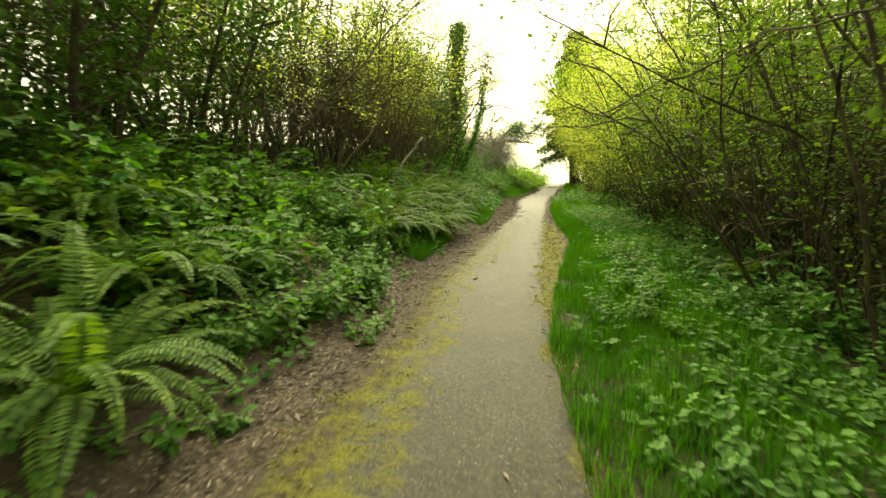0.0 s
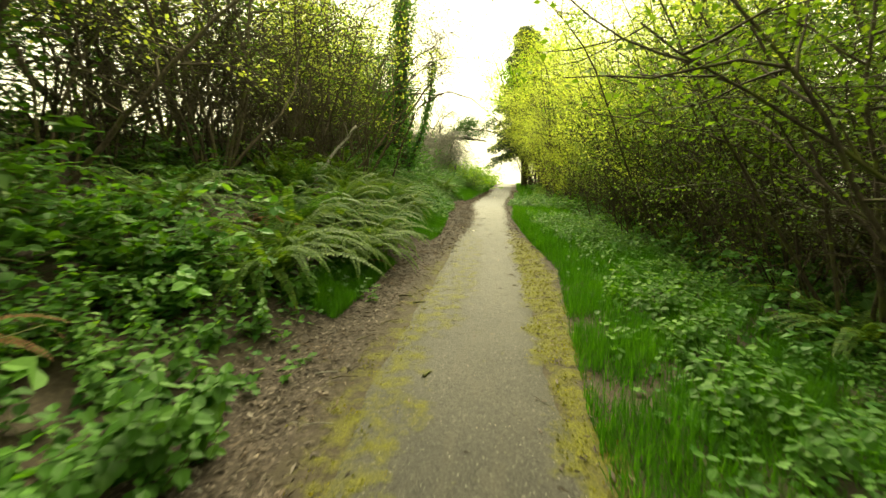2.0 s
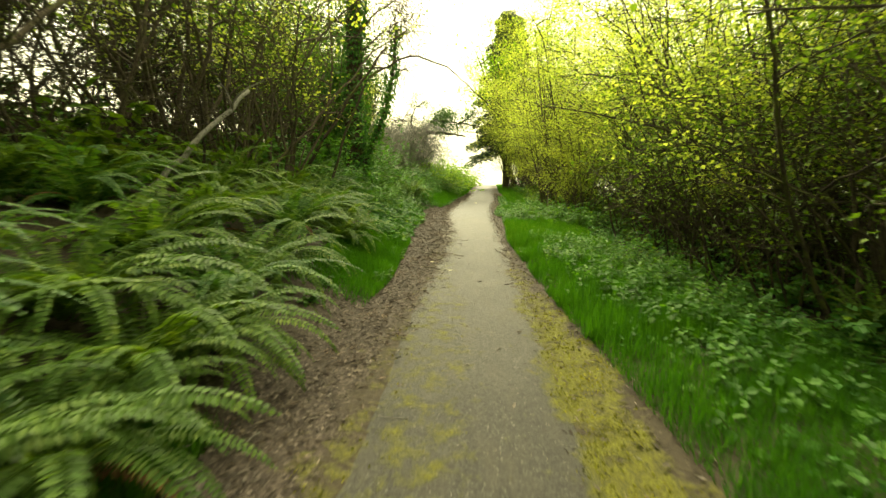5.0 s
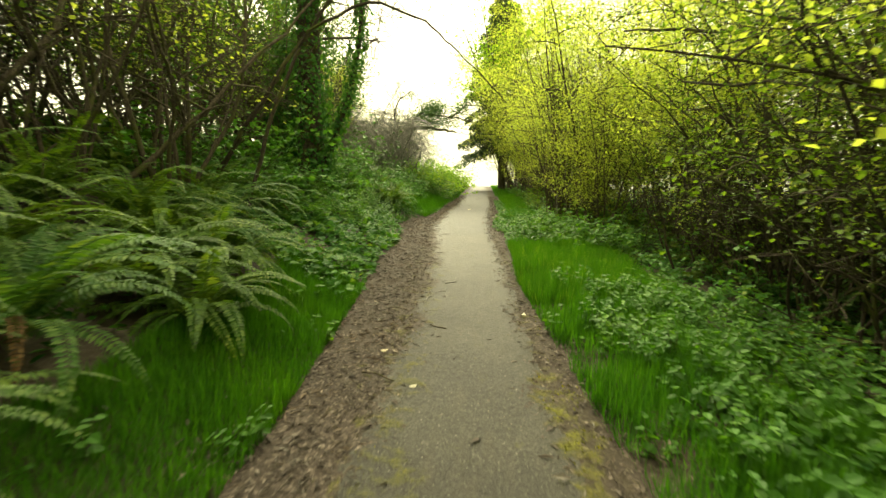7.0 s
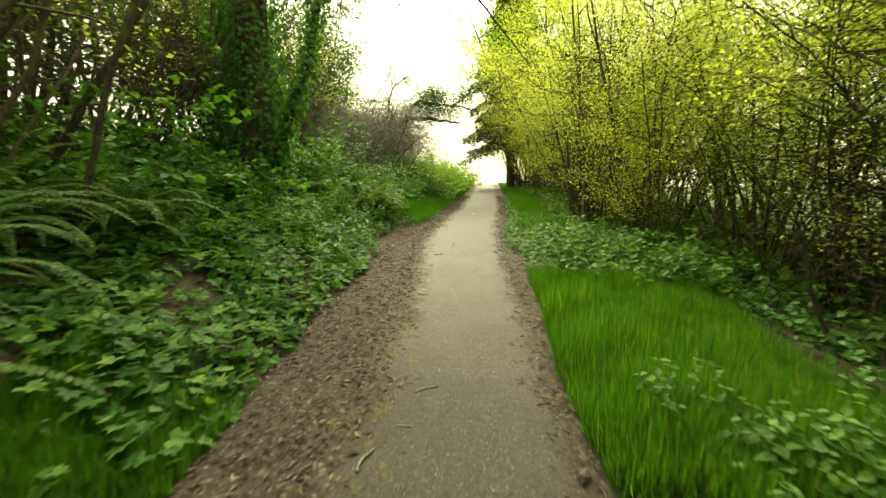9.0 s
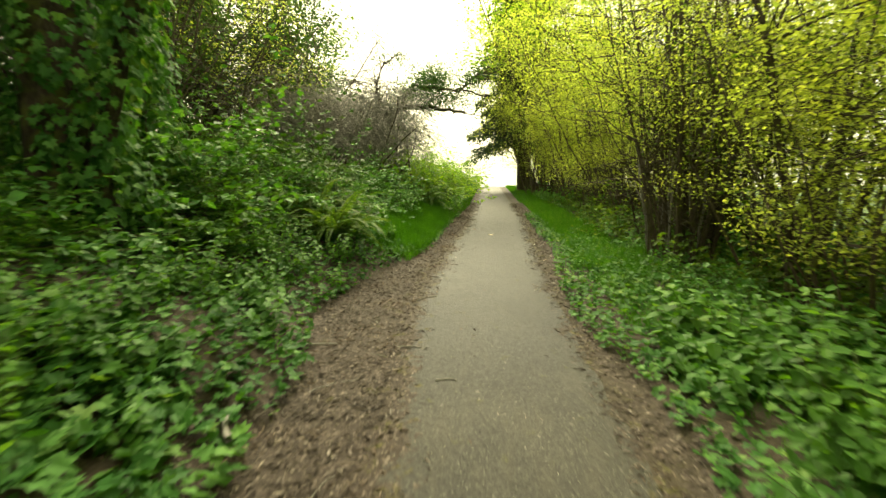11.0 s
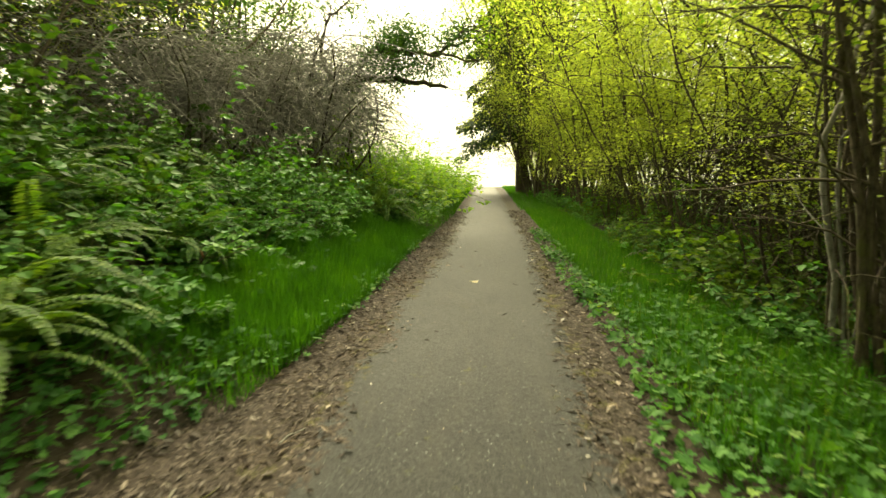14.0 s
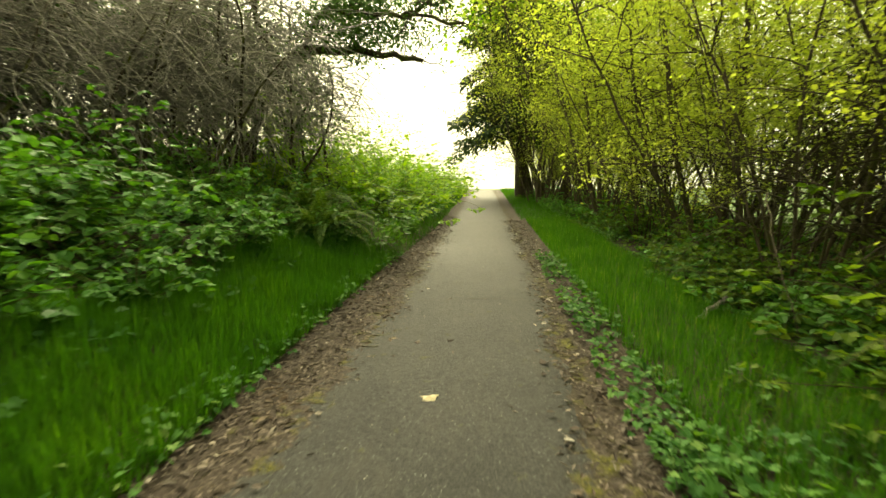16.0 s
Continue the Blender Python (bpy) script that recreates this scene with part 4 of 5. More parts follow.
for i, (x, y) in enumerate(((4.9, 27.0), (5.0, 30.4))):
    plant(thicket, i, x, y, 1.15)
leafy_edge = Kind([bramble(41, 40, 1.5, 0.085, WOODLEAF, "leafy olive-green shrub at the wood's edge", "edge_shrub", BARK, SMALL, 22)])
strew(leafy_edge, [0], [(3.9, 29.6), (4.1, 31.0), (4.6, 32.3), (4.2, 33.6), (4.9, 34.8), (4.6, 36.4), (5.4, 38.0), (5.0, 40.0), (3.7, 26.6), (4.3, 24.6)], (0.85, 1.15), 113)
maple = Kind([woody(136, 4, 12.5, 0.3, 5200, 0.2, BANKLEAF, BARK_DARK, "maple_tree", "tall maple with olive-yellow young leaves by the clearing", "tree", "", low=0.55, thick=0.13, cluster=0.5, foot=0.5, lopsided=(-0.12, 0))])
plant(maple, 0, 4.7, 50.5, 1.2, 20)
plant(maple, 0, 5.2, 57.5, 1.3, 40)
# dark overhanging evergreens near the start and the ivy tree's neighbours
overhang = Kind([woody(135, 6, 5.0, 0.6, 6500, 0.085, EVERGREEN, BARK_DARK, "evergreen_tree", "dark evergreen tree overhanging the bank", "tree", "dark trees over the bank", low=0.12, thick=0.07, cluster=0.3, foot=0.5)])
for x, y, s in ((-5.0, 4.4, 1.0), (-4.9, 2.0, 1.0), (-5.6, 7.0, 1.0), (-4.6, -0.8, 1.0)):
    plant(overhang, 0, x, y, s)
# understorey that closes the view between the stems
strew(dark_bushes, [0, 1], [(float(edge(R, y)) + d + rng.uniform(-0.5, 0.5), y + rng.uniform(-0.6, 0.6)) for y in np.arange(-4, 30, 1.9) for d in (4.2, 6.4)], (0.9, 1.4), 31)
strew(dark_bushes, [0, 1], [(float(edge(L, y)) - d + rng.uniform(-0.5, 0.5), y + rng.uniform(-0.6, 0.6)) for y in np.arange(-4, 40, 1.7) for d in (4.4, 6.4)], (0.9, 1.5), 32)
strew(brambles, [0, 2], [(float(edge(R, y)) + d + rng.uniform(-0.5, 0.5), y + rng.uniform(-0.6, 0.6)) for y in np.arange(30, 64, 2.4) for d in (4.6, 6.8)], (1.2, 1.8), 33)
strew(dark_bushes, [0, 1], [(float(edge(L, y)) - 7.4 + rng.uniform(-0.6, 0.6), y) for y in np.arange(2, 36, 1.6)], (1.1, 1.5), 35)
strew(dark_bushes, [0, 0, 1], [(-4.3 + rng.uniform(-0.5, 0.4), y) for y in np.arange(-2.5, 5.5, 0.7)], (1.05, 1.3), 34)


# ---------------------------------------------------------------- the ivy-clad trunk
def ivy_tree():
    rng = np.random.default_rng(201)
    root = thing("ivy_tree", "thick tree trunk clad in dark green climbing ivy", "tree")
    lines = {"trunk": (np.array([(0, 0, -0.2), (0.03, 0, 1), (0.0, 0.05, 2.5), (0.08, 0, 4.2), (0.05, 0.1, 5.6), (0.15, 0.1, 6.9), (0.25, 0.1, 8.0)]), 0.38, 0.18, 5200, 0.6),
             "side_trunk": (np.array([(0.25, -0.1, 0.2), (0.7, -0.15, 1.5), (1.15, -0.1, 2.6), (1.4, 0, 3.8), (1.5, 0.1, 5.4)]), 0.1, 0.04, 1400, 0.24)}
    for name, (line, r0, r1, n, rad) in lines.items():
        tube = Tubes(9)
        fine = np.stack([np.interp(np.linspace(0, len(line) - 1, 16), range(len(line)), line[:, c]) for c in range(3)], -1)
        tube.add(fine, r0, r1)
        trunk = part(name, tube.mesh(name, BARK_DARK), root, "dark bark under the ivy")
        s = rng.uniform(0, 15, n)
        a = rng.uniform(0, 6.28, n)
        out = np.stack([np.cos(a), np.sin(a), np.zeros(n)], -1)
        rr = rad * (0.8 + 0.25 * np.sin(3 * a + s) + rng.uniform(-0.1, 0.25, n)) * (1 - 0.015 * s)
        p = np.stack([np.interp(s, range(16), fine[:, c]) for c in range(3)], -1) + out * rr[:, None]
        along = np.stack([rng.normal(0, 0.5, n), rng.normal(0, 0.5, n), np.full(n, -0.9)], -1) + out * 0.4
        v, f = leaves(p, along, out + np.array([0, 0, 0.5]) + rng.normal(0, 0.25, (n, 3)), 0.105 * rng.uniform(0.6, 1.25, n), LOBED)
        part("ivy", mesh_of("ivy", v, f, IVY), trunk, "glossy dark green ivy leaves")
    n = 8000
    pos = rng.normal(0, 1, (n, 3)) * np.array([1.7, 1.5, 1.6]) + np.array([-0.3, 0.3, 7.9])
    pos = pos + 0.35 * np.sin(pos[:, [1, 2, 0]] * 5)
    along, normal = loose(rng, n, 0.3, 0.5)
    v, f = leaves(pos, along, normal, 0.085 * rng.uniform(0.6, 1.3, n), SMALL, 1.2)
    part("crown", mesh_of("crown", v, f, WOODLEAF), root, "light green leaves above the ivy")
    for i, (z, way, ln) in enumerate(((4.4, (1, -0.5, 0.15), 3.2), (5.0, (0.9, -0.9, 0.25), 3.6), (3.9, (1, 0.2, 0.3), 2.0), (5.6, (0.4, -1, 0.2), 3.5), (5.3, (-0.8, -0.7, 0.2), 2.6))):
        tube = Tubes(4)
        limb = bend(rng, (0.1, 0, z), way, ln, 10, 0.12, -0.03)
        tube.add(limb, 0.045, 0.012)
        for _ in range(22):
            q = limb[int(rng.integers(3, 11))]
            tube.add(bend(rng, q, (rng.normal(0, 0.6), rng.normal(0, 0.6), rng.uniform(-1.1, 0.3)), rng.uniform(0.4, 1.4), 5, 0.2, -0.08), 0.012, 0.004)
        part("bare_limb", tube.mesh("bare_limb", BARK), root, "bare drooping limb with dead twigs")
    hanging = Tubes(3)
    for _ in range(260):
        p = np.array([1.6, 0.1, 6.0]) + rng.normal(0, 1, 3) * np.array([0.38, 0.45, 0.85])
        hanging.add(bend(rng, p, (rng.normal(0.1, 0.5), rng.normal(0, 0.5), rng.uniform(-1, 0.5)), rng.uniform(0.4, 1.5), 6, 0.2, -0.12), 0.012, 0.003)
    tagged(part("vine_tangle", hanging.mesh("vine_tangle", BARK), root, "dead brown vines hanging beside the trunk"), kind="stuff")
    return root


clad = ivy_tree()
clad.matrix_basis = settle(None, -4.2, 24.1)
tagged(copy_thing(clad, settle(None, -9.6, 36.6, 140)), "distant tree trunk clad in ivy behind the bank", "tree")


# ---------------------------------------------------------------- dead brush, arching limb, conifer
def dead_brush(seed, n, wide, tall, bark, label, name="dead_brush"):
    """A tangle of dry hanging vines over a few stems."""
    rng = np.random.default_rng(seed)
    root = thing(name, label, "brush", "dead brush on the bank")
    props = Tubes(5)
    tops = []
    for _ in range(9):
        b = (rng.normal(0, wide * 0.35), rng.normal(0, wide * 0.35), -0.1)
        line = bend(rng, b, (rng.normal(0, 0.25), rng.normal(0, 0.25), 1), tall * rng.uniform(0.75, 1.0), 8, 0.12)
        props.add(line, 0.03, 0.01)
        tops.append(line[4:])
    tagged(part("prop_growth", props.mesh("prop_growth", BARK_DARK), root), kind="stuff")
    tops = np.concatenate(tops)
    for half in range(2):
        vines = Tubes(3)
        for _ in range(n // 2):
            p = tops[int(rng.integers(len(tops)))] + rng.normal(0, wide * 0.22, 3) * np.array([1, 1, 0.5])
            vines.add(bend(rng, p, (rng.normal(0, 1), rng.normal(0, 1), rng.uniform(-0.2, 0.7)), tall * rng.uniform(0.25, 0.65), 8, 0.2, -0.16), rng.uniform(0.005, 0.011), 0.002)
        tagged(part("vine_tangle", vines.mesh("vine_tangle", bark), root, "dry hanging vines"), kind="stuff")
    return root


brush = Kind([dead_brush(211, 620, 1.0, 3.0, BARK_GREY, "tangle of dead grey vines hanging over bushes"), dead_brush(212, 560, 0.9, 2.6, BARK_GREY, "dry grey brush draped over the bank")])
for i, (x, y, s) in enumerate(((-4.5, 32.6, 1.0), (-4.2, 34.6, 1.15), (-4.0, 36.6, 1.3), (-3.6, 38.6, 1.35), (-5.0, 35.8, 1.2), (-5.2, 33.4, 1.1))):
    plant(brush, i, x, y, s)
dark_brush = Kind([dead_brush(213, 170, 1.1, 1.9, BARK_DARK, "dark tangle of dead canes under the thicket", "cane_tangle")])
for i, y in enumerate(np.arange(-1, 23, 2.0)):
    plant(dark_brush, 0, float(edge(R, y)) + 3.6 + rng.uniform(-0.3, 0.5), y, rng.uniform(0.85, 1.1))
for x, y in ((-5.2, 12.6), (-5.6, 9.6), (-5.0, 15.4), (-5.4, 6.4), (3.9, 28.4), (4.2, 30.2)):
    plant(dark_brush, 0, x, y, 1.0)


tall_tangle = Kind([dead_brush(214, 330, 1.5, 3.6, BARK_DARK, "tall brown tangle of dead twigs behind the shrubs", "cane_tangle")])
for y in (-1.5, 1.2, 3.6, 6.0, 8.5, 11.0, 13.6, 16.2, 19.0, 21.8):
    plant(tall_tangle, 0, float(edge(R, y)) + 5.2 + rng.uniform(-0.4, 0.5), y, rng.uniform(0.95, 1.2))
for x, y in ((-6.6, 3.4), (-6.9, 7.0), (-7.0, 10.4), (-6.8, 13.4), (-7.2, 16.6), (-6.1, 12.0), (-6.4, 18.4), (-7.2, 24.8), (-6.4, 27.6), (-6.9, 30.2), (5.9, 32.5), (6.3, 35.8)):
    plant(tall_tangle, 0, x, y, rng.uniform(0.95, 1.2))


def ivy_mound():
    """An old stump and its saplings, buried under ivy."""
    rng = np.random.default_rng(205)
    root = thing("ivy_mound", "tall stump and saplings buried under glossy dark ivy", "ivy")
    stump = Tubes(8)
    stump.add(bend(rng, (0, 0, -0.2), (0.05, 0, 1), 2.6, 8, 0.06), 0.3, 0.16)
    part("stump", stump.mesh("stump", BARK_DARK), root, "dark rotten stump")
    vines = Tubes(4)
    for _ in range(26):
        a = rng.uniform(0, 6.28)
        vines.add(bend(rng, (0.5 * math.cos(a), 0.5 * math.sin(a), -0.1), (0.15 * math.cos(a), 0.15 * math.sin(a), 1), rng.uniform(2.2, 4.3), 9, 0.1), 0.018, 0.006)
    tagged(part("vine_tangle", vines.mesh("vine_tangle", BARK), root, "brown climbing vines"), kind="stuff")
    n = 7500
    a, h = rng.uniform(0, 6.28, n), rng.uniform(0, 1, n)
    out = np.stack([np.cos(a), np.sin(a), np.zeros(n)], -1)
    rad = 1.0 * (1 - 0.55 * h ** 2) * (0.82 + 0.16 * np.sin(3 * a + 5 * h) + 0.12 * np.sin(7 * a - 11 * h)) + rng.normal(0, 0.1, n)
    p = out * rad[:, None] + np.stack([np.zeros(n), np.zeros(n), 4.2 * h - 0.05], -1)
    along = np.stack([rng.normal(0, 0.5, n), rng.normal(0, 0.5, n), np.full(n, -0.9)], -1) + out * 0.45
    v, f = leaves(p, along, out + np.array([0, 0, 0.5]) + rng.normal(0, 0.3, (n, 3)), 0.115 * rng.uniform(0.6, 1.25, n), LOBED)
    part("ivy", mesh_of("ivy", v, f, IVY), root, "glossy dark green ivy leaves")
    return root


ivy_mound().matrix_basis = settle(None, -5.1, 25.6)


def leaning_stem(points, r0, r1, bark, label, twigs=0, seed=1, name="deadwood_pole"):
    rng = np.random.default_rng(seed)
    pts = np.array(points, float)
    k = np.linspace(0, len(pts) - 1, 4 * len(pts))
    fine = np.stack([np.interp(k, range(len(pts)), pts[:, c]) for c in range(3)], -1)
    fine[1:-1] += rng.normal(0, 0.25 * r0 + 0.006, (len(fine) - 2, 3))
    tube = Tubes(7)
    tube.add(fine, r0, r1)
    for _ in range(twigs):
        q = fine[int(rng.integers(2, len(fine)))]
        tube.add(bend(rng, q, (rng.normal(0, 1), rng.normal(0, 1), rng.uniform(-0.3, 1)), rng.uniform(0.3, 1.0), 5, 0.2), r1 * 0.6 + 0.002, 0.002)
    return tagged(new(name, tube.mesh(name, bark)), label, "branch", "fallen and leaning branches")


def on_ground(x, y, dz=0.0):
    return (x, y, float(ground_z(x, y)) + dz)


leaning_stem([on_ground(-4.65, 33.1, -0.1), (-4.62, 33.15, 2.0), (-4.7, 33.2, 2.6), (-4.95, 33.3, 3.4)], 0.03, 0.016, BARK_GREY, "pale bare stem hanging in front of dead brush", 3, 3)
leaning_stem([on_ground(-4.1, 34.4, -0.1), (-3.95, 34.3, 1.8), (-4.2, 34.2, 2.7), (-4.6, 34.2, 3.5)], 0.022, 0.012, BARK_GREY, "thin pale stem curving up through dead brush", 2, 4)
leaning_stem([on_ground(-4.4, 13.6, -0.1), (-4.0, 14.4, 1.9), (-3.6, 15.2, 2.7)], 0.045, 0.03, BARK_GREY, "grey dead pole leaning in the fern bank", 2, 5)
leaning_stem([on_ground(-4.6, 19.4, -0.1), (-3.9, 19.6, 2.2), (-3.0, 19.9, 3.6), (-2.3, 20.1, 4.6)], 0.05, 0.025, BARK_DARK, "dark bare branch leaning over the bank", 6, 6)
leaning_stem([on_ground(2.7, 32.6, 0.02), on_ground(3.0, 32.9, 0.12), on_ground(3.35, 33.3, 0.22)], 0.03, 0.018, BARK_GREY, "short broken grey branch lying in the grass", 0, 7)
leaning_stem([on_ground(5.0, 12.5, -0.1), (4.0, 14.2, 1.6), (3.2, 16.0, 2.3), (2.4, 17.4, 2.6)], 0.035, 0.012, BARK_DARK, "long dark branch arching out of the thicket", 8, 8)
leaning_stem([on_ground(5.4, 15.0, -0.1), (4.6, 16.2, 2.2), (3.4, 18.2, 3.4), (2.6, 20.0, 3.9)], 0.05, 0.015, BARK_DARK, "dark leaning branch among young leaves", 9, 9)
leaning_stem([on_ground(4.6, 8.0, -0.1), (4.2, 9.2, 1.0), (3.6, 10.6, 1.35), (3.0, 11.6, 1.2)], 0.018, 0.008, BARK_GREY, "pale cane arching over the undergrowth", 2, 10)

leaning_stem([on_ground(4.5, 33.0, -0.1), (4.25, 32.8, 2.9), (3.75, 32.6, 3.65), (2.9, 32.4, 4.25), (1.65, 32.0, 5.0)], 0.03, 0.008, BARK_DARK, "thin dark sapling arching over the footpath", 8, 12)
leaning_stem([on_ground(-3.6, 18.9, -0.1), (-3.2, 19.0, 2.2), (-2.6, 19.2, 3.7), (-1.6, 19.6, 4.3), (-0.8, 20.0, 4.1), (-0.3, 20.3, 3.75), (0.3, 20.8, 3.3), (0.8, 21.5, 2.95)], 0.035, 0.007, BARK_DARK, "bare drooping branch hanging over the footpath", 14, 13)
leaning_stem([on_ground(3.55, 28.4, -0.1), (3.65, 28.3, 1.9), (3.9, 28.3, 2.5), (4.5, 28.2, 3.05), (5.3, 28.0, 3.7)], 0.085, 0.05, BARK_DARK, "thick mossy limb bending out of a many-trunked tree", 6, 14)
rng = np.random.default_rng(262)
for i in range(11):
    y0 = 2.6 + 1.35 * i + rng.uniform(-0.4, 0.4)
    x0 = float(edge(R, y0)) + rng.uniform(2.5, 3.6)
    lean = rng.uniform(0.5, 1.3)
    leaning_stem([on_ground(x0, y0, -0.1), (x0 - 0.25 * lean, y0 + 0.3, 1.6), (x0 - 0.7 * lean, y0 + 0.7, 3.0), (x0 - 1.3 * lean, y0 + 1.2, 4.4), (x0 - 1.7 * lean, y0 + 1.5, 5.4)],
                 rng.uniform(0.016, 0.03), 0.007, BARK_DARK, "thin dark stem leaning out of the thicket", 7, 300 + i)
for i in range(16):
    a, r = rng.uniform(0, 6.28), rng.uniform(0.15, 0.6)
    x0, y0 = 3.45 + r * math.cos(a), 28.4 + r * math.sin(a)
    leaning_stem([on_ground(x0, y0, -0.1), (x0 + rng.normal(0, 0.12), y0 + rng.normal(0, 0.12), 1.7), (x0 + rng.normal(0, 0.3), y0 + rng.normal(0, 0.3), 3.4), (x0 + rng.normal(-0.1, 0.7), y0 + rng.normal(0, 0.7), 5.6)],
                 rng.uniform(0.014, 0.028), 0.008, BARK if i % 2 else BARK_GREY, "slim upright sucker beside old trunks", 3, 330 + i)

# slender tree with a dark stem in the leafy wall
woody(221, 3, 8.0, 0.10, 2600, 0.085, SPRING, BARK_DARK, "slender_tree", "slender dark-stemmed tree with light green leaves", "tree", SG, low=0.3, thick=0.055, foot=0.15).matrix_basis = settle(None, 3.75, 25.4)
# old many-trunked tree with mossy limbs
woody(226, 22, 7.5, 0.2, 2400, 0.06, WOODLEAF, BARK, "many_trunked_tree", "old many-trunked tree with dark mossy bark", "tree", SG, low=0.4, thick=0.04, foot=0.55, wander=0.05).matrix_basis = settle(None, 3.6, 28.4)
woody(223, 10, 5.8, 0.55, 3600, 0.08, SPRING, BARK, "fan_shrub", "fan of grey stems spreading from one base", "shrub", SG, low=0.35, thick=0.03, foot=0.3).matrix_basis = settle(None, 4.75, 39.2)
woody(224, 8, 5.2, 0.45, 2600, 0.08, SPRING, BARK, "fan_shrub", "leaning grey stems with yellow-green leaves", "shrub", SG, low=0.4, thick=0.032, foot=0.3).matrix_basis = settle(None, 5.1, 35.2)


def arching_tree():
    """A bent tree whose limbs reach over the trail."""
    rng = np.random.default_rng(231)
    root = thing("arching_tree", "bent dark tree arching over the trail with small leaves", "tree")
    runs = [[(-4.6, 38.4, 0.9), (-4.3, 38.4, 2.4), (-3.6, 38.5, 3.7), (-2.9, 38.5, 4.05), (-2.1, 38.6, 4.1), (-1.2, 38.65, 3.95), (-0.5, 38.7, 3.85)],
            [(-3.3, 38.5, 3.9), (-2.95, 38.4, 4.15), (-2.8, 38.4, 4.6), (-2.45, 38.4, 4.85), (-1.6, 38.35, 4.75), (-0.7, 38.2, 4.6), (0.4, 38.0, 4.4)],
            [(-0.9, 38.25, 4.62), (-0.5, 38.3, 4.8), (-0.1, 38.4, 5.15), (0.35, 38.5, 5.4)],
            [(-3.6, 38.5, 3.7), (-4.0, 38.2, 4.6), (-3.7, 38.0, 5.5), (-3.0, 37.9, 6.0)]]
    radii = [(0.16, 0.05), (0.09, 0.03), (0.05, 0.015), (0.07, 0.02)]
    tips = []
    for i, (run, (r0, r1)) in enumerate(zip(runs, radii)):
        pts = np.array(run)
        k = np.linspace(0, len(pts) - 1, 3 * len(pts))
        fine = np.stack([np.interp(k, range(len(pts)), pts[:, c]) for c in range(3)], -1)
        fine[1:-1] += rng.normal(0, 0.03, (len(fine) - 2, 3))
        tube = Tubes(7)
        tube.add(fine, r0, r1)
        for _ in range(34):
            q = fine[int(rng.integers(4, len(fine)))]
            twig = bend(rng, q, (rng.normal(0, 1), rng.normal(0, 1), rng.uniform(-0.9, 1.1)), rng.uniform(0.35, 1.1), 5, 0.22)
            tube.add(twig, 0.016, 0.005)
            if q[0] > -3.6:
                tips.append(twig[2:])
        part("limb" if i else "trunk", tube.mesh("limb", BARK_DARK), root)
    tips = np.concatenate(tips)
    n = 5000
    pos = tips[rng.integers(0, len(tips), n)] + rng.normal(0, 0.16, (n, 3))
    pos = pos[(pos[:, 0] < 0.2) | (rng.random(n) < 0.15)]
    for centre, wide, m in (((-1.75, 38.7, 5.15), (0.45, 0.5, 0.3), 4200), ((-2.5, 38.6, 4.6), (0.5, 0.5, 0.3), 2200), ((-1.5, 38.6, 4.35), (0.6, 0.4, 0.18), 1700), ((-3.4, 38.6, 3.3), (0.6, 0.6, 0.8), 3000)):
        pos = np.concatenate([pos, np.array(centre) + rng.normal(0, 1, (m, 3)) * np.array(wide)])
    along, normal = loose(rng, len(pos), 0.5, 0.4)
    v, f = leaves(pos, along, normal, 0.075 * rng.uniform(0.6, 1.3, len(pos)), SMALL, 1.1)
    part("crown", mesh_of("crown", v, f, EVERGREEN), root)
    return root


arching_tree()


def conifer(seed, tall, reach, first, label):
    rng = np.random.default_rng(seed)
    root = thing("conifer", label, "tree")
    trunk = Tubes(10)
    trunk.add(bend(rng, (0, 0, -0.3), (0, 0, 1), tall, 16, 0.015), 0.34, 0.05)
    part("trunk", trunk.mesh("trunk", BARK_DARK), root, "dark furrowed trunk")
    for i in range(84):
        z = first + (tall - first) * (i / 84) ** 1.1
        a = i * 2.4 + rng.uniform(-0.3, 0.3)
        ln = reach * (1 - 0.75 * (z - first) / (tall - first)) * rng.uniform(0.75, 1.1)
        line = bend(rng, (0, 0, z), (math.cos(a), math.sin(a), 0.12), ln, 10, 0.05, -0.06)
        tube = Tubes(4)
        tube.add(line, 0.05, 0.008)
        branch = part("branch", tube.mesh("branch", BARK_DARK), root)
        n = 650
        s = rng.uniform(1.5, 10, n)
        p = np.stack([np.interp(s, range(11), line[:, c]) for c in range(3)], -1)
        away = unit(line[-1] - line[0])
        across = np.cross(away, (0, 0, 1))
        side = rng.choice([-1, 1], n)[:, None]
        p = p + across * side * rng.uniform(0, 0.8, (n, 1)) * (1 - 0.05 * s[:, None]) + rng.normal(0, 0.08, (n, 3)) - np.array([0, 0, 1]) * rng.uniform(0, 0.8, (n, 1)) * rng.random((n, 1))
        along = away * 0.7 + across * side * 0.6 + np.array([0, 0, -0.55]) + rng.normal(0, 0.25, (n, 3))
        v, f = leaves(p, along, np.stack([rng.normal(0, 0.3, n), rng.normal(0, 0.3, n), np.ones(n)], -1), 0.24 * rng.uniform(0.5, 1.2, n), SMALL)
        part("needles", mesh_of("needles", v, f, NEEDLE), branch)
    return root


conifer(241, 16.5, 5.2, 3.2, "tall dark conifer with drooping branches beside the trail").matrix_basis = settle(None, 3.5, 54.0)


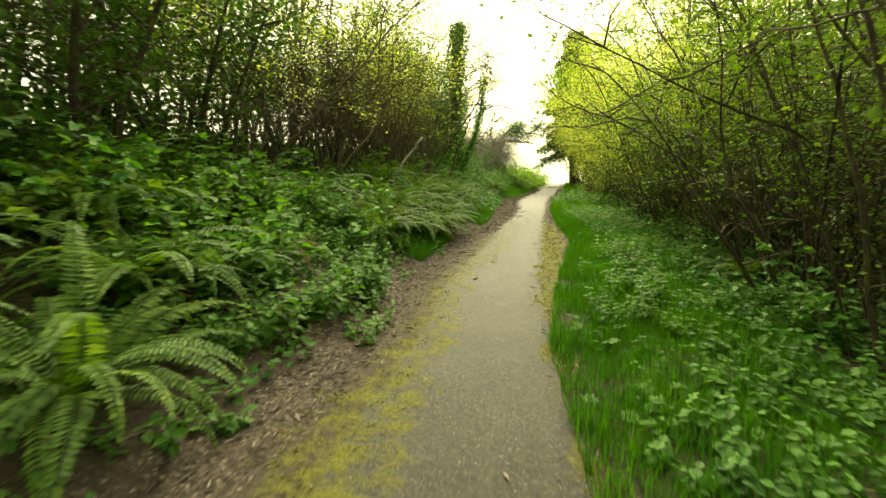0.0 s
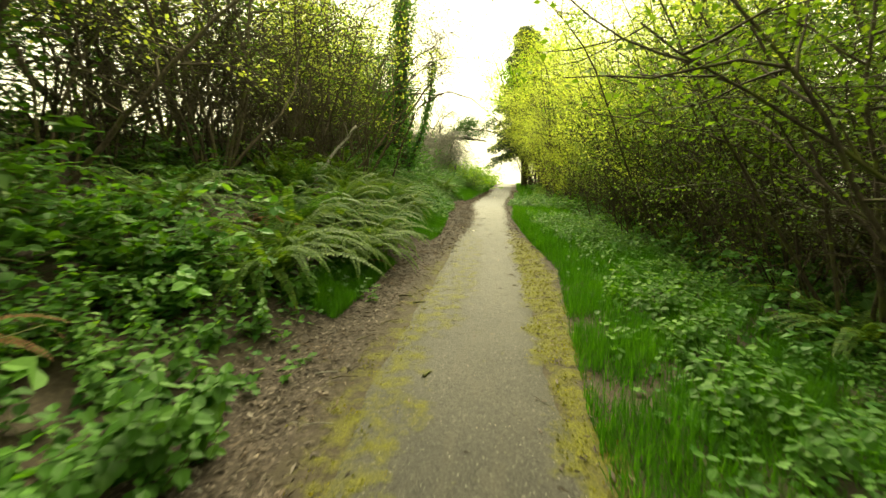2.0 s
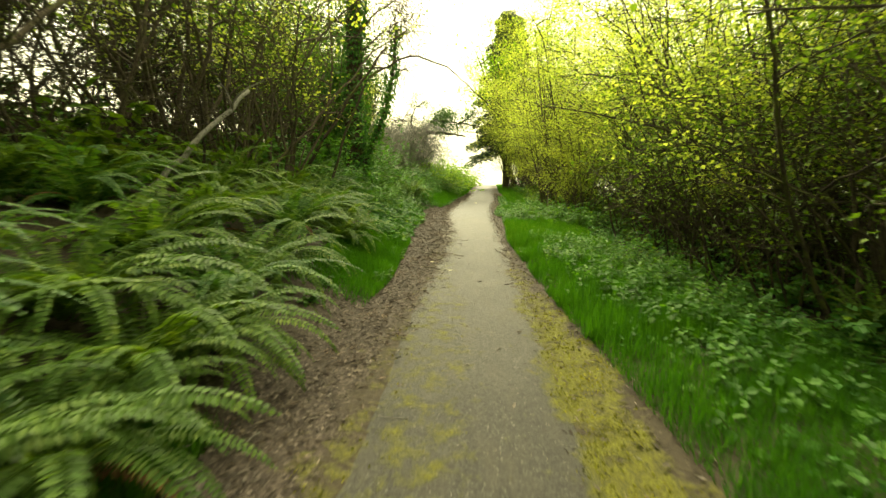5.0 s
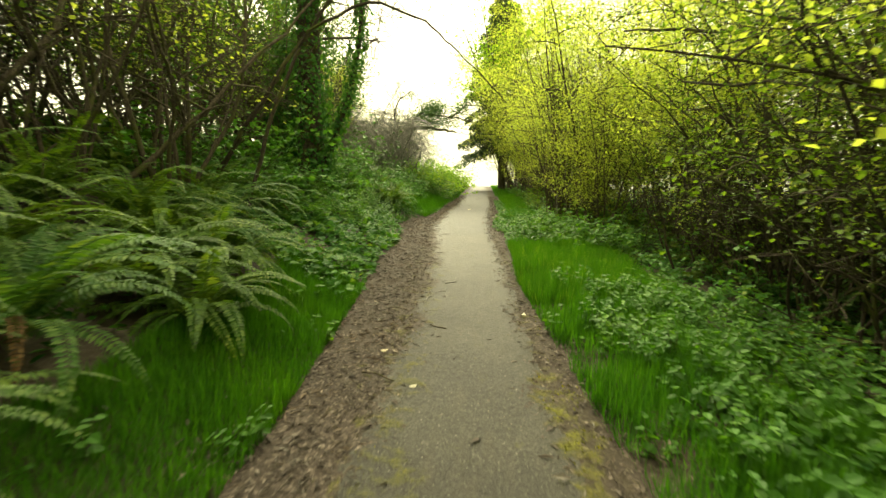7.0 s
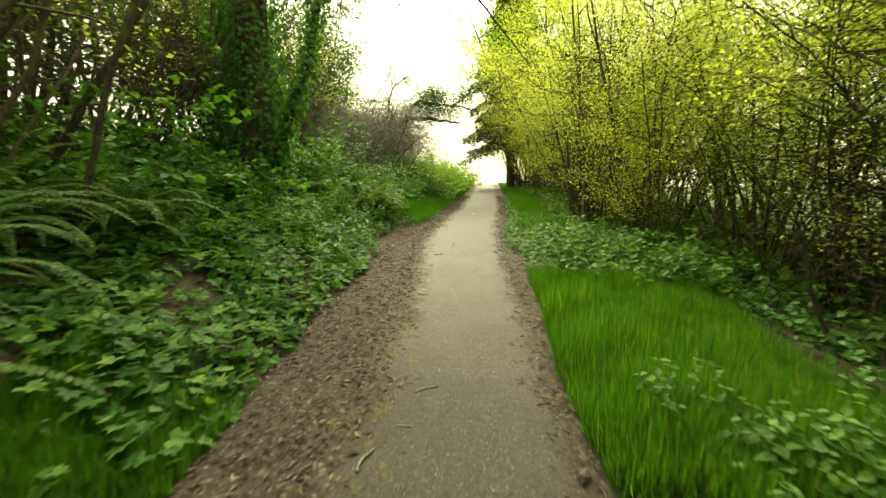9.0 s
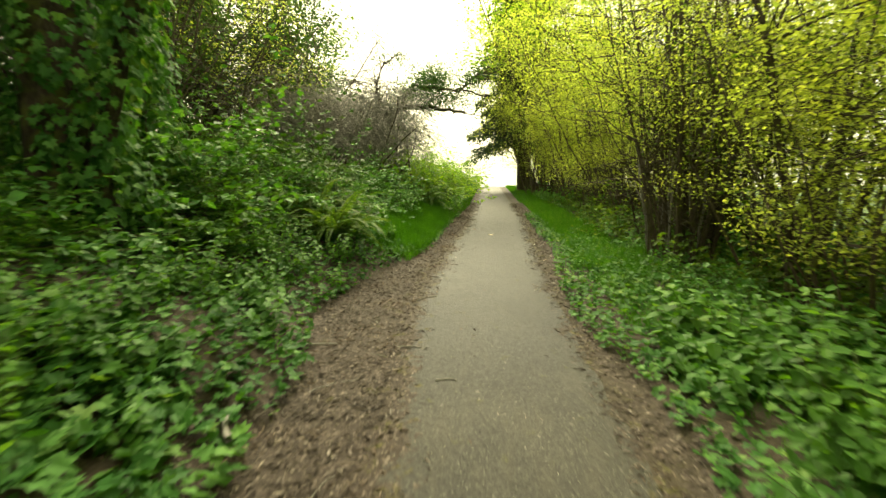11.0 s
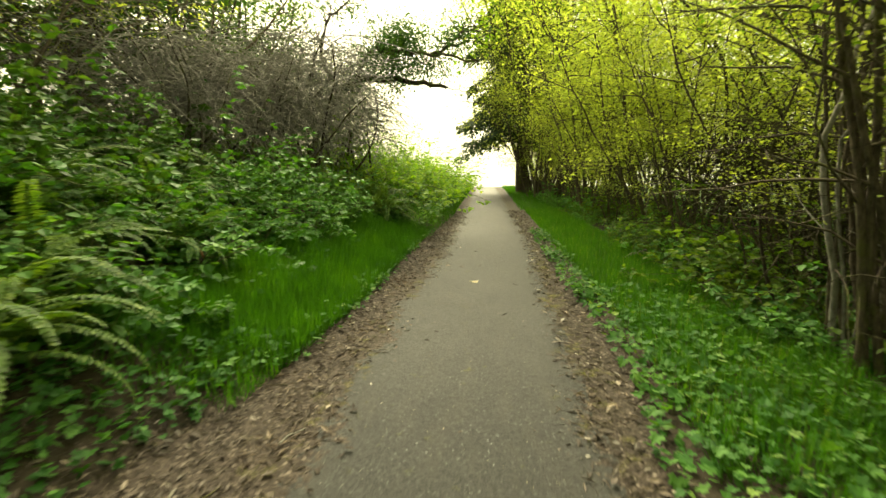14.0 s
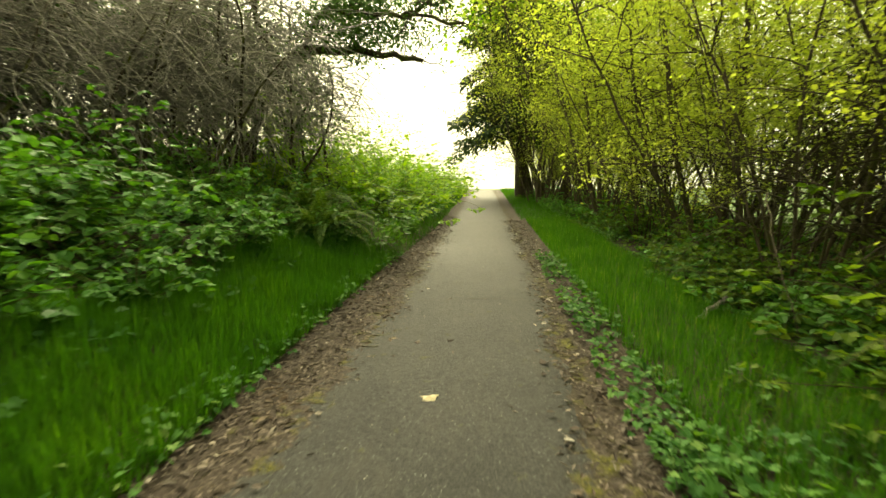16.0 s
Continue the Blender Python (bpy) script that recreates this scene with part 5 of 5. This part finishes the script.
# ---------------------------------------------------------------- small things on the path
def fallen_leaf(x, y, size, turn, label, material=PALE):
    rng = np.random.default_rng(int(x * 100 + y * 1000))
    k = 12
    a = np.arange(k) / k * 6.283
    r = size * (0.8 + 0.22 * np.cos(5 * a) + rng.uniform(-0.08, 0.08, k))
    rim = np.stack([np.cos(a) * r, np.sin(a) * r * 0.75, 0.16 * size * np.cos(2 * a) + 0.1 * size], -1)
    v = np.concatenate([[(0, 0, 0.3 * size)], rim, [(0, 0, 0.3 * size - 0.004)], rim - np.array([0, 0, 0.004])])
    f = [(0, 1 + i, 1 + (i + 1) % k) for i in range(k)] + [(k + 1, k + 2 + (i + 1) % k, k + 2 + i) for i in range(k)]
    f += [(1 + i, k + 2 + i, k + 2 + (i + 1) % k, 1 + (i + 1) % k) for i in range(k)]
    ob = new("fallen_leaf", mesh_of("fallen_leaf", v, f, material))
    ob.matrix_basis = pose(x, y, float(ground_z(x, y)) + 0.02, 0, 0, turn)
    return tagged(ob, label, "leaf", "fallen leaves on the path")


fallen_leaf(0.2, 30.93, 0.065, 20, "large pale dry leaf lying on the asphalt")
fallen_leaf(0.02, 31.9, 0.04, 70, "curled brown leaf lying on the asphalt", DRYLEAF)
fallen_leaf(0.30, 31.95, 0.03, 10, "small dark dry leaf on the asphalt", DRYLEAF)
fallen_leaf(1.02, 31.5, 0.05, 120, "curled grey-brown leaf at the asphalt edge", DRYLEAF)
fallen_leaf(-0.44, 14.75, 0.035, 30, "pale leaf scrap on the path")
fallen_leaf(0.58, 16.49, 0.04, 80, "pale crumpled leaf at the path's edge")
fallen_leaf(-0.76, 15.39, 0.035, 15, "pale leaf scrap among the litter")
fallen_leaf(0.62, 17.05, 0.05, 50, "light brown leaf lying on the soil", DRYLEAF)


def stick(x, y, length, turn, thick, label, bark=BARK_GREY):
    rng = np.random.default_rng(int(abs(x) * 1000 + y * 100))
    t = np.linspace(-0.5, 0.5, 9)
    line = np.stack([t * length, 0.06 * length * np.sin(t * 5 + rng.uniform(0, 3)), thick + 0.012 + rng.uniform(0, 0.006, 9)], -1)
    tube = Tubes(6)
    tube.add(line, thick, thick * 0.6)
    ob = new("stick", tube.mesh("stick", bark))
    ob.matrix_basis = pose(x, y, float(ground_z(x, y)), 0, 0, turn)
    return tagged(ob, label, "stick", "sticks on the litter")


stick(-0.5, 17.1, 0.2, 80, 0.009, "short pale stick lying on wood chips")
stick(-0.25, 17.9, 0.18, 35, 0.008, "short pale stick on the path's edge")
stick(-0.72, 14.9, 0.3, -25, 0.008, "thin curved twig on the litter", BARK)
stick(0.6, 17.8, 0.14, -30, 0.006, "thin pale twig on the asphalt")
stick(-0.85, 25.2, 0.3, 40, 0.007, "thin pale twig lying on the litter")
stick(-0.5, 23.0, 0.16, 10, 0.007, "short pale stick on the litter")
stick(-1.75, 22.3, 0.65, 115, 0.022, "crooked branch lying on ivy leaves")
stick(-1.75, 23.4, 0.6, 20, 0.014, "grey branch lying across the ivy")
stick(0.55, 25.7, 0.2, 70, 0.005, "thin pale twig on the asphalt")
stick(-1.0, 8.3, 0.16, 5, 0.014, "short dark stick on the litter", BARK_DARK)
stick(-0.8, 8.05, 0.14, 30, 0.012, "short dark stick beside the moss", BARK_DARK)
stick(-0.45, 6.2, 0.1, 60, 0.012, "small dark wood piece on the moss", BARK_DARK)
stick(2.0, 3.0, 0.7, 70, 0.005, "long dry grass stalk leaning in the herbs")
stick(-1.1, 6.9, 0.2, 50, 0.008, "small brown twig on the litter", BARK)
rng = np.random.default_rng(251)
for i in range(46):
    y = rng.uniform(1, 38)
    lo, hi = float(edge(LITTER_LEFT, y)), float(edge(GREY_LEFT, y))
    stick(rng.uniform(lo, hi), y, rng.uniform(0.08, 0.25), rng.uniform(0, 180), rng.uniform(0.003, 0.007), "thin dry twig among leaf litter", BARK_GREY if i % 3 else BARK)
